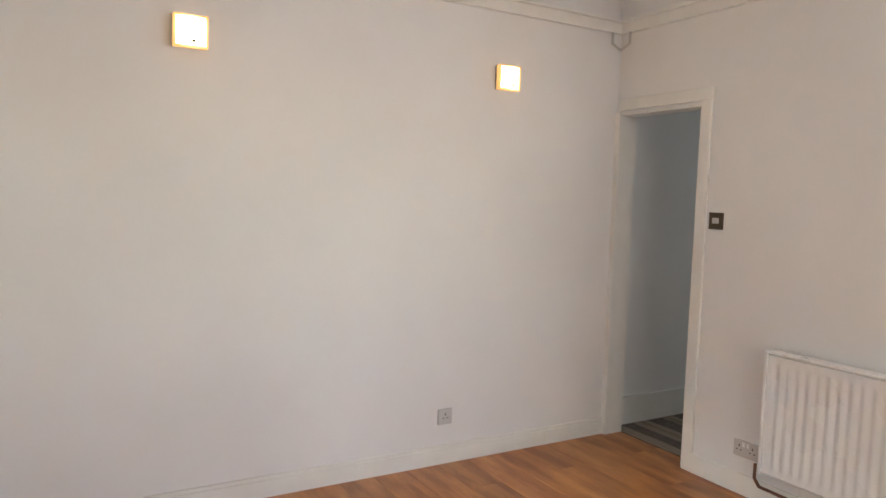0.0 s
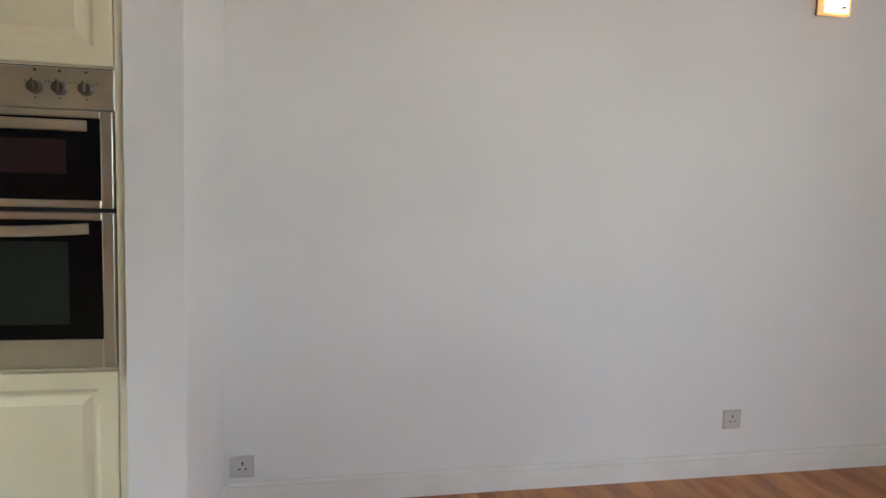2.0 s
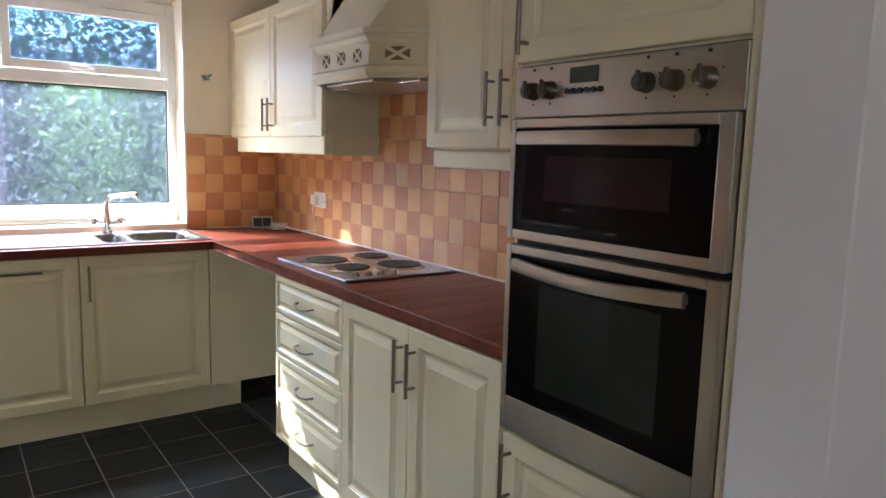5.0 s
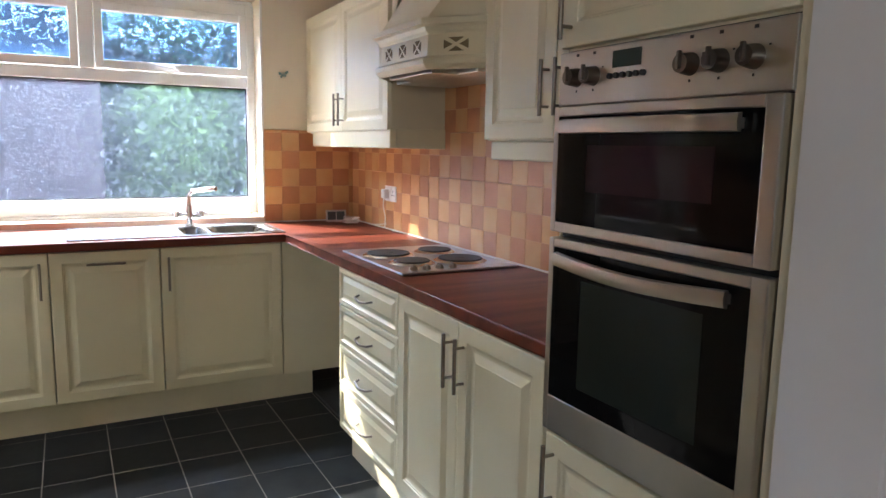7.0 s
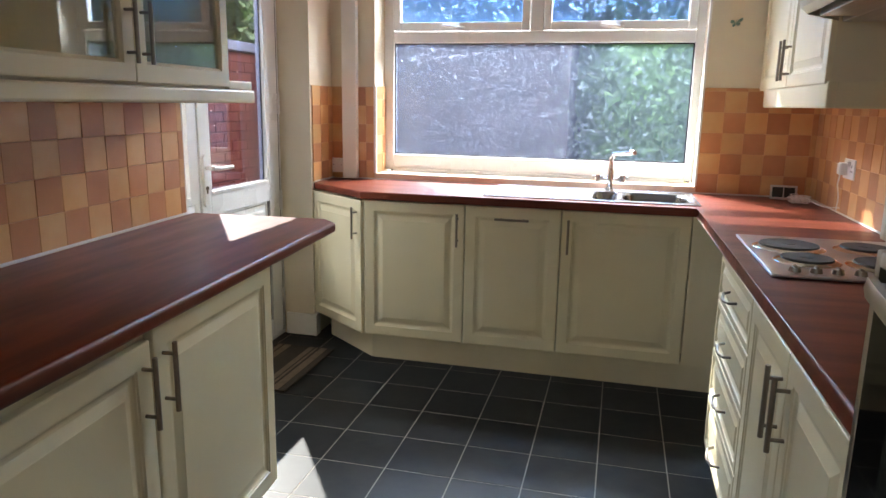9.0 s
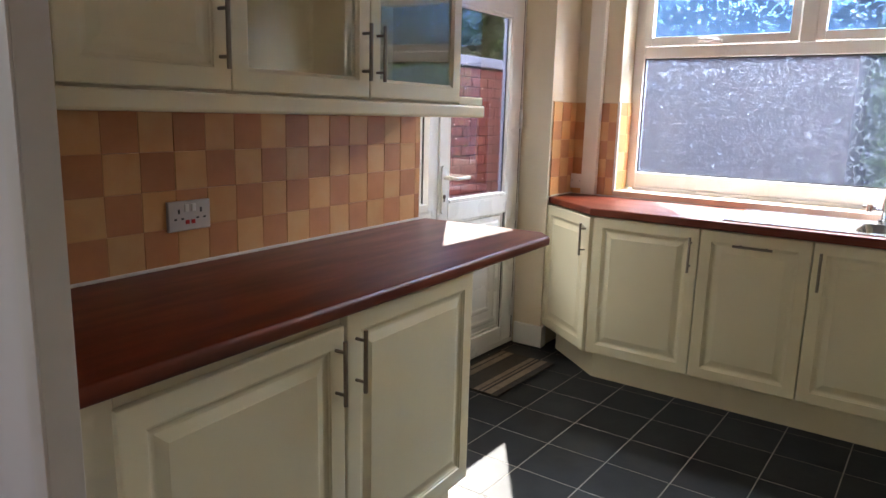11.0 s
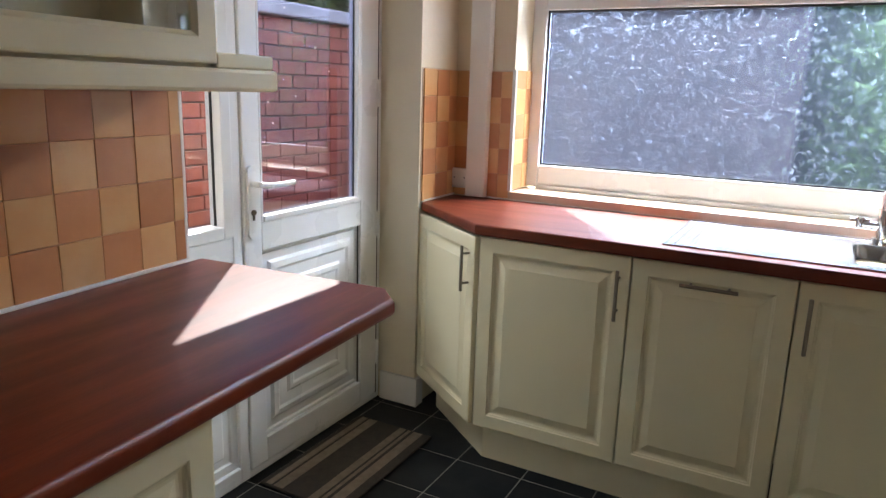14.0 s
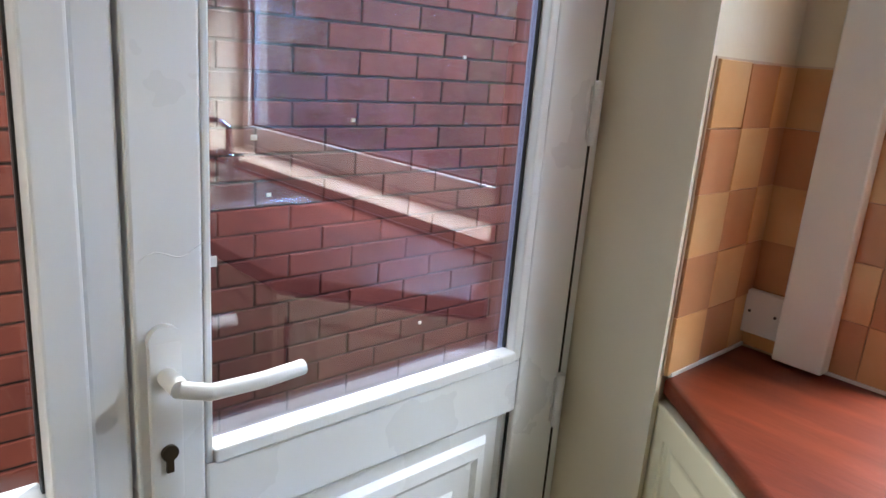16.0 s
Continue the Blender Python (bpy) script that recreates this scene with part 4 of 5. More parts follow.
WX = 5.535
WT = 2.12
ca = thing("wall_cabinet", (5.66, 5.37, 1.45), "cream wall cabinet with two raised-panel doors beside the window", "kitchen cabinet", "wall cabinets")
part("carcass", B(WX, XE, 4.765, 5.985, 1.445, WT), CREAM_CARCASS, ca)
for i, side in ((0, "r"), (1, "l")):
    m = frame_at(WX, 5.985 - i * 0.61, 1.452, "W")
    d = door_front(ca, m, 0.61, WT - 1.452, label="cream raised-panel door")
    bar_handle(d, m, 0.575 if side == "r" else 0.035, 0.115)
pel = bmesh.new()
box(pel, WX - 0.012, WX + 0.02, 4.752, 5.9, 1.370, 1.462, bevel=0.006)
box(pel, WX + 0.02, XE, 4.752, 4.782, 1.370, 1.462, bevel=0.003)
part("pelmet", pel, CREAM_DOOR, ca, "cream moulded light pelmet")
cb2 = thing("wall_cabinet", (5.66, 3.52, 1.42), "cream wall cabinet with two raised-panel doors next to the oven tower", "kitchen cabinet", "wall cabinets")
part("carcass", B(WX, XE, 3.104, 3.915, 1.405, WT), CREAM_CARCASS, cb2)
for i, side in ((0, "r"), (1, "l")):
    m = frame_at(WX, 3.915 - i * 0.405, 1.408, "W")
    d = door_front(cb2, m, 0.405, WT - 1.408, label="cream raised-panel door")
    bar_handle(d, m, 0.37 if side == "r" else 0.035, 0.155)
pel = bmesh.new()
box(pel, WX - 0.002, WX + 0.02, 3.106, 3.895, 1.340, 1.404, bevel=0.006)
box(pel, WX + 0.02, XE, 3.877, 3.895, 1.340, 1.404, bevel=0.003)
part("pelmet", pel, CREAM_DOOR, cb2, "cream moulded light pelmet")

# canopy hood
hd = thing("cooker_hood", (5.6, 4.34, 1.7), "cream canopy hood with pierced lattice panels above the hob", "cooker hood")
HZ = 1.66


def canopy():
    bm = bmesh.new()
    prof = [(5.39, HZ), (5.37, HZ + 0.02), (5.367, HZ + 0.038), (5.39, HZ + 0.05), (5.395, HZ + 0.125), (5.383, HZ + 0.135), (5.373, HZ + 0.15), (5.357, HZ + 0.158), (5.355, HZ + 0.178), (5.39, HZ + 0.185), (5.53, HZ + 0.42)]
    cols = []
    for x, z in prof:
        out = 5.395 - x
        row = [(5.53, 4.735 + 0.4 * out), (x, 4.55 + 0.5 * out), (x, 4.125 - 0.5 * out), (5.53, 3.945 - 0.4 * out)]
        cols.append([bm.verts.new((px, py, z)) for px, py in row])
    for a, b in zip(cols, cols[1:]):
        for i in range(3):
            bm.faces.new((a[i], a[i + 1], b[i + 1], b[i]))
    bmesh.ops.remove_doubles(bm, verts=bm.verts, dist=0.0005)
    return bm


part("canopy", canopy(), CREAM_DOOR, hd, "cream moulded canopy")
part("chimney", boxes((5.53, XE, 3.925, 4.748, HZ + 0.02, WT)), CREAM_CARCASS, hd)
part("hood_insert", boxes((5.53, XE - 0.01, 3.99, 4.70, HZ - 0.008, HZ + 0.02), (5.42, 5.53, 4.14, 4.53, HZ - 0.008, HZ + 0.02), bevel=0.003), STEEL, hd, "steel filter underside")


def lattice(m, w, h):
    """A pierced panel, its openings as solid triangles in the colour of shaded board."""
    bm = bmesh.new()
    for q in (((0.5, 0.38), (0.22, 0.06), (0.78, 0.06)), ((0.5, 0.62), (0.22, 0.94), (0.78, 0.94)), ((0.38, 0.5), (0.06, 0.2), (0.06, 0.8)), ((0.62, 0.5), (0.94, 0.2), (0.94, 0.8))):
        f = [bm.verts.new(m @ Vector((a * w, -0.002, b * h))) for a, b in q]
        g = [bm.verts.new(m @ Vector((a * w, 0.004, b * h))) for a, b in q]
        bm.faces.new(f)
        bm.faces.new(g[::-1])
        for i in range(3):
            bm.faces.new((f[i], f[(i + 1) % 3], g[(i + 1) % 3], g[i]))
    return bm


for y in (4.47, 4.34, 4.21):
    part("lattice", lattice(frame_at(5.3925, y + 0.035, HZ + 0.060, "W"), 0.07, 0.055), SHADED_BOARD, hd, "pierced lattice panel")
sa = math.degrees(math.atan2(5.53 - 5.395, 4.125 - 3.945))
part("lattice", lattice(pose(5.395, 4.125, HZ, 0, 0, -90 + sa) @ pose(0.058, -0.002, 0.06), 0.11, 0.055), SHADED_BOARD, hd, "pierced lattice panel")
part("lattice", lattice(pose(5.53, 4.735, HZ, 0, 0, -90 - sa) @ pose(0.058, -0.002, 0.06), 0.11, 0.055), SHADED_BOARD, hd, "pierced lattice panel")

# wall cabinets, west
EX = 3.462
cw = thing("wall_cabinet", (3.32, 2.9, 1.4), "cream wall cabinet with a raised-panel door beside the partition", "kitchen cabinet", "wall cabinets")
part("carcass", B(XW, EX, 2.565, 3.168, 1.40, WT), CREAM_CARCASS, cw)
m = frame_at(EX, 2.73, 1.405, "E")
d = door_front(cw, m, 0.44, WT - 1.405, label="cream raised-panel door")
bar_handle(d, m, 0.405, 0.135)
part("filler", boxes((EX, EX + 0.018, 2.575, 2.727, 1.405, WT)), CREAM_DOOR, cw)
swung(cw)
cg = thing("wall_cabinet", (3.32, 3.78, 1.4), "cream wall cabinet with two glazed doors and an empty shelf", "kitchen cabinet", "wall cabinets")
part("carcass", boxes((XW, XW + 0.015, 3.17, 4.26, 1.40, WT), (XW + 0.015, EX, 3.17, 3.188, 1.40, WT), (XW + 0.015, EX, 4.242, 4.26, 1.40, WT), (XW + 0.015, EX, 3.188, 4.242, 1.40, 1.418), (XW + 0.015, EX, 3.188, 4.242, WT - 0.018, WT)), CREAM_CARCASS, cg)
part("shelf", boxes((XW + 0.02, EX - 0.03, 3.189, 4.241, 1.76, 1.778)), CREAM_CARCASS, cg)
for i, side in ((0, "r"), (1, "l")):
    m = frame_at(EX, 3.17 + i * 0.545, 1.405, "E")
    d = glazed(cg, m, 0.545, WT - 1.405)
    bar_handle(d, m, 0.51 if side == "r" else 0.035, 0.135)
swung(cg)
pel = bmesh.new()
box(pel, EX - 0.005, EX + 0.028, 2.575, 4.445, 1.352, 1.399, bevel=0.008)
box(pel, XW + 0.0, EX - 0.005, 4.41, 4.445, 1.352, 1.399, bevel=0.004)
box(pel, XW + 0.0, EX + 0.018, 4.261, 4.44, 1.399, 1.430, bevel=0.004)
swung(whole("pelmet", pel, CREAM_DOOR, "cream moulded pelmet along the bottom of the wall cabinets", "pelmet"))

# ---- small things in the kitchen ----
def double_socket(at, facing, label, red=False, w=0.146, plug=False, mat=None):
    """A socket plate on a wall; at is its middle."""
    m = frame_at(*at, facing)
    s = thing("wall_socket", at, label, "socket", "wall sockets")
    bm = bmesh.new()
    rings(bm, m @ pose(-w / 2, 0, -0.043), w, 0.086, [(0, 0), (0, 0.007), (0.003, 0.010)], back=0)
    part("plate", bm, mat or PLASTIC, s)
    holes = bmesh.new()
    for cx in ((-0.038, 0.038) if w > 0.1 else (0,)):
        for a, b, hw, hh in ((cx, 0.014, 0.0035, 0.007), (cx - 0.012, -0.008, 0.005, 0.0028), (cx + 0.012, -0.008, 0.005, 0.0028)):
            q = [m @ Vector((a + i * hw, -0.0105, b + j * hh)) for i, j in ((-1, -1), (1, -1), (1, 1), (-1, 1))]
            holes.faces.new([holes.verts.new(v) for v in q])
    tagged(part("pin_hole", holes, BLACK, s, "dark pin holes"), kind="stuff")
    if w > 0.1:
        for cx in (-0.012, 0.012):
            rk = rings(bmesh.new(), m @ pose(cx - 0.007, 0, 0.012), 0.014, 0.022, [(0, 0.0095), (0, 0.013), (0.002, 0.014)])
            part("rocker", rk, PLASTIC, s, "white rocker switch")
        if red:
            for cx in (-0.010, 0.010):
                rk = rings(bmesh.new(), m @ pose(cx - 0.006, 0, -0.024), 0.012, 0.012, [(0, 0.0095), (0, 0.012), (0.001, 0.012)])
                part("indicator", rk, RED, s, "red indicator")
    return s, m


swung(double_socket((XW + 0.005, 3.265, 1.056), "E", "pale double socket with red indicators on tiled wall", True, mat=GREY_PLASTIC)[0])
s, m = double_socket((XE - 0.006, 5.38, 1.115), "W", "white double socket with a plug above the worktop")
pb = rings(bmesh.new(), m @ pose(-0.065, 0, -0.028), 0.048, 0.052, [(0, 0.010), (0, 0.034), (0.006, 0.040)])
part("plug", pb, PLASTIC, s, "white plug")
part("flex", tube(bmesh.new(), [m @ Vector(p) for p in ((-0.04, -0.03, -0.028), (-0.04, -0.035, -0.07), (-0.02, -0.03, -0.13), (0.0, -0.04, -0.185))], 0.003, 6), PLASTIC, s, "white flex", True)
s, m = double_socket((XE - 0.006, 3.56, 1.085), "W", "white double socket with a hanging flex near the ovens")
pb = rings(bmesh.new(), m @ pose(0.014, 0, -0.03), 0.048, 0.052, [(0, 0.010), (0, 0.034), (0.006, 0.040)])
part("plug", pb, PLASTIC, s, "white plug")
part("flex", tube(bmesh.new(), [m @ Vector(p) for p in ((0.038, -0.03, -0.03), (0.042, -0.035, -0.08), (0.04, -0.03, -0.165))], 0.005, 6), PLASTIC, s, "white flex", True)
blank = thing("blank_plate", (3.215, YN - 0.007, 0.985), "white blank cover plate with two screws, in the tiled corner", "socket")
bm = bmesh.new()
rings(bm, frame_at(3.160, YN - 0.006, 0.945, "S"), 0.073, 0.085, [(0, 0), (0, 0.02), (0.002, 0.022)], back=0)
part("plate", bm, PLASTIC, blank)
for z in (0.965, 1.01):
    sc = bmesh.new()
    rod(sc, (3.172 + (z - 0.965) * 1.1, YN - 0.027, 0.99), (3.172 + (z - 0.965) * 1.1, YN - 0.0295, 0.99), 0.003, 8)
    part("screw", sc, BLACK, blank, "dark screw head")

# the little framed gadget and its cable
gd = thing("weather_display", (5.66, 5.92, 0.91), "small silver framed digital display standing on the worktop", "clock")
gm = pose(5.60, 5.885, 0.912, -14, 0, -8)
part("frame", rings(bmesh.new(), gm, 0.125, 0.072, [(0, 0), (0, 0.010), (0.003, 0.013), (0.009, 0.013), (0.011, 0.009)], back=0), GREY_PLASTIC, gd, "silver frame")
for u in (0.008, 0.0645):
    part("screen", rings(bmesh.new(), gm @ pose(u, 0, 0.008), 0.0525, 0.056, [(0, 0.008), (0, 0.0105)]), SCREEN, gd, "grey display")
part("foot", B(5.65, 5.67, 5.86, 5.89, 0.911, 0.914), GREY_PLASTIC, gd)
cab = bmesh.new()
pts = []
for i in range(90):
    a = i * 0.55
    pts.append((5.70 + 0.045 * math.cos(a) + 0.012 * math.sin(a * 2.3), 5.72 + 0.045 * math.sin(a * 1.07) + 0.008 * math.cos(a * 3.1), 0.915 + 0.0004 * i + 0.006 * abs(math.sin(a * 1.7))))
tube(cab, pts, 0.0022, 5)
tube(cab, [(5.72, 5.70, 0.95), (5.74, 5.64, 0.935), (5.77, 5.55, 0.925), (5.80, 5.42, 0.94)], 0.0022, 5)
whole("coiled_cable", cab, PLASTIC, "tangled white charger cable lying on the worktop", "cable", smooth=True)

bf = bmesh.new()
fm = frame_at(5.372, YN - 0.003, 1.79, "S")
for s_ in (-1, 1):
    for pts2 in (((0, 0), (0.012, 0.014), (0.028, 0.018), (0.03, 0.006), (0.018, -0.002)), ((0, 0), (0.016, -0.003), (0.02, -0.012), (0.01, -0.02), (0.003, -0.010))):
        vs = [bf.verts.new(fm @ Vector((s_ * a, -0.001 - abs(a) * 0.35, b + a * 0.2 * s_))) for a, b in pts2]
        bf.faces.new(vs)
rod(bf, fm @ Vector((0, -0.003, -0.014)), fm @ Vector((0, -0.003, 0.014)), 0.0018, 6)
whole("butterfly_ornament", bf, BUTTERFLY, "small teal butterfly ornament fixed to the cream wall", "ornament")


def striped_mat(name, x0, x1, y0, y1, stripes, label, z=0.003):
    """A flat woven mat with stripes across x."""
    t = thing(name, ((x0 + x1) / 2, (y0 + y1) / 2, z), label, "mat")
    part("base", B(x0, x1, y0, y1, z, z + 0.008, bevel=0.003), MAT_DARK, t)
    for a, b in stripes:
        part("stripe", B(x0 + a, x0 + b, y0 + 0.006, y1 - 0.006, z + 0.007, z + 0.0092, bevel=0.0005), MAT_LIGHT, t, "beige stripe")
    return t


striped_mat("door_mat", 3.02, 3.37, 4.86, 5.46, ((0.02, 0.045), (0.055, 0.095), (0.205, 0.235), (0.245, 0.258), (0.272, 0.312)), "dark doormat with beige stripes in front of the back door")

# ---- dining room ----
def wall_light(y0, y1, z0, z1, label):
    t = thing("wall_light", (XD, (y0 + y1) / 2, (z0 + z1) / 2), label, "wall lamp", "wall lights")
    part("backplate", B(XD - 0.02, XD, y0, y1, z0, z1, bevel=0.004), HANDLE_STEEL, t, "metal backplate")
    bm = bmesh.new()
    N = 8
    grid = [[bm.verts.new((XD - 0.045 - 0.035 * (1 - ((2 * i / N - 1) ** 2)) * (0.4 + 0.6 * (1 - (2 * j / N - 1) ** 2)), y0 + 0.008 + (y1 - y0 - 0.016) * i / N, z0 + 0.008 + (z1 - z0 - 0.016) * j / N)) for j in range(N + 1)] for i in range(N + 1)]
    for i in range(N):
        for j in range(N):
            bm.faces.new((grid[i][j], grid[i + 1][j], grid[i + 1][j + 1], grid[i][j + 1]))
    r = bmesh.ops.extrude_face_region(bm, geom=bm.faces[:])
    bmesh.ops.translate(bm, verts=[v for v in r["geom"] if isinstance(v, bmesh.types.BMVert)], vec=(0.006, 0, 0))
    part("shade", bm, LAMP_GLASS, t, "glowing curved glass shade", True)
    part("frame", boxes((XD - 0.05, XD - 0.018, y0 - 0.002, y0 + 0.008, z0, z1), (XD - 0.05, XD - 0.018, y1 - 0.008, y1 + 0.002, z0, z1), (XD - 0.05, XD - 0.018, y0, y1, z0 - 0.002, z0 + 0.008), (XD - 0.05, XD - 0.018, y0, y1, z1 - 0.008, z1 + 0.002)), AMBER, t, "amber glass edge")
    ym = (y0 + y1) / 2
    part("clip", boxes((XD - 0.09, XD - 0.03, ym - 0.012, ym + 0.002, z0 + 0.016, z0 + 0.026)), DARK_BRONZE, t, "dark clip")


AMBER = glowing("amber_glass_edge", (0.75, 0.42, 0.16), 0.17)
wall_light(1.305, 1.445, 2.08, 2.215, "square lit wall light with a curved glass shade")
wall_light(-0.37, -0.235, 2.07, 2.20, "square lit wall light with curved glass, near the doorway")
double_socket((XD, 0.02, 0.263), "W", "pale single socket low on the white dining room wall", w=0.088, mat=GREY_PLASTIC)
double_socket((XD, 2.165, 0.165), "W", "pale single socket just above the skirting, beside the pier", w=0.088, mat=GREY_PLASTIC)
sw = thing("light_switch", (4.93, DY0, 1.39), "dark bronze double light switch beside the doorway", "switch")
part("plate", rings(bmesh.new(), pose(4.972, DY0, 1.345, 0, 0, 180), 0.088, 0.088, [(0, 0), (0, 0.006), (0.003, 0.008)], back=0), DARK_BRONZE, sw)
for u in (0.024, 0.046):
    part("rocker", rings(bmesh.new(), pose(4.972 - u, DY0, 1.375, 0, 0, 180), 0.018, 0.03, [(0, 0.0075), (0, 0.011), (0.002, 0.012)]), GREY_PLASTIC, sw, "pale rocker")

# radiator on the doorway wall
rad = thing("radiator", (3.9, DY0, 0.15), "white ribbed panel radiator on the white wall", "radiator")
RX0, RX1, RZ0, RZ1, RY = 3.53, 4.535, 0.175, 0.772, DY0 + 0.05
bm = bmesh.new()
n = 19
pitch = (RX1 - RX0 - 0.07) / n
cols = [(RX0 + 0.005, 0.0), (RX0 + 0.03, 0.0)]
for i in range(n):
    cols += [(RX0 + 0.035 + (i + k / 8) * pitch, -0.007 * (0.5 - 0.5 * math.cos(2 * math.pi * k / 8)) if k else 0.0) for k in range(8)]
cols += [(RX1 - 0.03, 0.0), (RX1 - 0.005, 0.0)]
prev = None
for x, d in cols:
    y = RY + 0.036
    col = [bm.verts.new((x, y + d * q - e, z)) for z, q, e in ((RZ0 + 0.003, 0, 0.012), (RZ0 + 0.012, 0, 0), (RZ0 + 0.042, 0, 0), (RZ0 + 0.06, 1, 0), (RZ1 - 0.06, 1, 0), (RZ1 - 0.042, 0, 0), (RZ1 - 0.008, 0, 0), (RZ1 - 0.002, 0, 0.01))]
    if prev:
        for k in range(7):
            bm.faces.new((prev[k], col[k], col[k + 1], prev[k + 1]))
    prev = col
part("front_panel", bm, UPVC, rad, "ribbed front panel", True)
part("back_panel", B(RX0 + 0.005, RX1 - 0.005, RY, RY + 0.02, RZ0, RZ1, bevel=0.004), UPVC, rad)
for x in (RX0, RX1 - 0.018):
    part("side_panel", B(x, x + 0.018, RY - 0.02, RY + 0.04, RZ0, RZ1, bevel=0.003), UPVC, rad, "white end panel")
part("top_grille", B(RX0, RX1, RY - 0.02, RY + 0.04, RZ1, RZ1 + 0.014, bevel=0.003), UPVC, rad, "white top grille")
for x in (RX0 + 0.15, RX1 - 0.19):
    part("bracket", B(x, x + 0.04, DY0, RY, 0.3, 0.7), UPVC, rad)
s, m = double_socket((4.66, DY0, 0.235), "N", "pale double socket beside the radiator", mat=GREY_PLASTIC)
pipe = tube(bmesh.new(), [(4.595, DY0 + 0.02, 0.19), (4.59, DY0 + 0.028, 0.12), (4.56, DY0 + 0.03, 0.085), (4.30, DY0 + 0.03, 0.08), (3.4, DY0 + 0.03, 0.075)], 0.008, 10)
for x in (4.35, 3.9):
    box(pipe, x - 0.01, x + 0.01, DY0 + 0.017, DY0 + 0.042, 0.07, 0.095)
whole("pipe", pipe, COPPER_PIPE, "tarnished cable and pipe running along the skirting under the radiator", "pipe", smooth=True)
br = bmesh.new()
for x, y in ((XD - 0.03, DY0 + 0.10), (XD - 0.10, DY0 + 0.03)):
    tube(br, [(x, y, 2.49), (x - 0.012, y + 0.012, 2.42), (XD - 0.06, DY0 + 0.06, 2.385)], 0.008, 8)
whole("corner_bracket", br, GREY_PLASTIC, "small pale corner bracket under the picture rail", "bracket", smooth=True)

# hall carpet
hc = thing("hall_carpet", (5.0, -2.8, 0), "striped grey and brown hall carpet", "carpet")
part("base", B(4.4, 5.742, -4.3, DY0 - 0.125, 0.0, 0.008), CARPET_GREY, hc)
for i in range(12):
    y = DY0 - 0.20 - i * 0.24
    part("stripe", B(4.41, 5.73, y - 0.10 - 0.03 * (i % 2), y, 0.007, 0.0095), CARPET_BROWN, hc, "dark brown stripe")
    part("stripe", B(4.41, 5.73, y - 0.19, y - 0.155, 0.007, 0.0095), MAT_LIGHT, hc, "beige stripe")

# ---- outside ----
YX = 1.93  # face of the yard wall
yard = thing("yard_wall", (YX - 0.12, 5.0, -0.16), "red brick yard wall with a grey stone coping, outside the back door", "brick wall")
part("core", B(YX - 0.21, YX - 0.006, 1.0, 8.5, -0.16, 1.725), MORTAR, yard, "dark mortar")
part("coping", boxes((YX - 0.26, YX + 0.05, 1.0, 8.5, 1.725, 1.80), bevel=0.012), COPING, yard, "grey stone coping")
house = thing("neighbour_house", (-6, 10, 0), "red brick terraced house with a dark slate roof", "house")
part("wall", boxes((-9, -3.4, 2, 22, -0.16, 4.6)), BRICK, house)
rf = prism(bmesh.new(), [(-9.3, 1.8), (-3.1, 1.8), (-3.1, 22.2), (-9.3, 22.2)], 4.6, 4.7)
part("roof", rf, ROOF_SLATE, house, "dark slate roof")
back = thing("rear_building", (3.4, 10.7, 0), "dark brick outbuilding with a slate roof behind the garden", "house")
part("wall", boxes((2.3, 4.45, 7.4, 13.5, -0.16, 1.9)), BRICK_DARK, back)
rb = bmesh.new()
vs = [rb.verts.new(p) for p in ((2.2, 7.28, 1.84), (4.50, 7.28, 1.84), (4.50, 10.7, 3.5), (2.2, 10.7, 3.5))]
rb.faces.new(vs)
vs2 = [rb.verts.new(p) for p in ((2.2, 13.65, 1.86), (4.50, 13.65, 1.86), (4.50, 10.7, 3.5), (2.2, 10.7, 3.5))]
rb.faces.new(vs2)
part("roof", rb, ROOF_SLATE, back, "slate roof")

terrace = thing("terraced_house", (4, 19, -0.16), "brick terraced house with a long blue slate roof beyond the garden", "house")
part("wall", boxes((-4, 13, 17.0, 22.0, -0.16, 3.0)), BRICK_DARK, terrace)
tr = bmesh.new()
for q in (((-4.2, 16.7, 2.9), (13.2, 16.7, 2.9), (13.2, 19.5, 7.2), (-4.2, 19.5, 7.2)), ((-4.2, 22.3, 2.9), (13.2, 22.3, 2.9), (13.2, 19.5, 7.2), (-4.2, 19.5, 7.2))):
    tr.faces.new([tr.verts.new(p) for p in q])
part("roof", tr, ROOF_SLATE, terrace, "long slate roof")


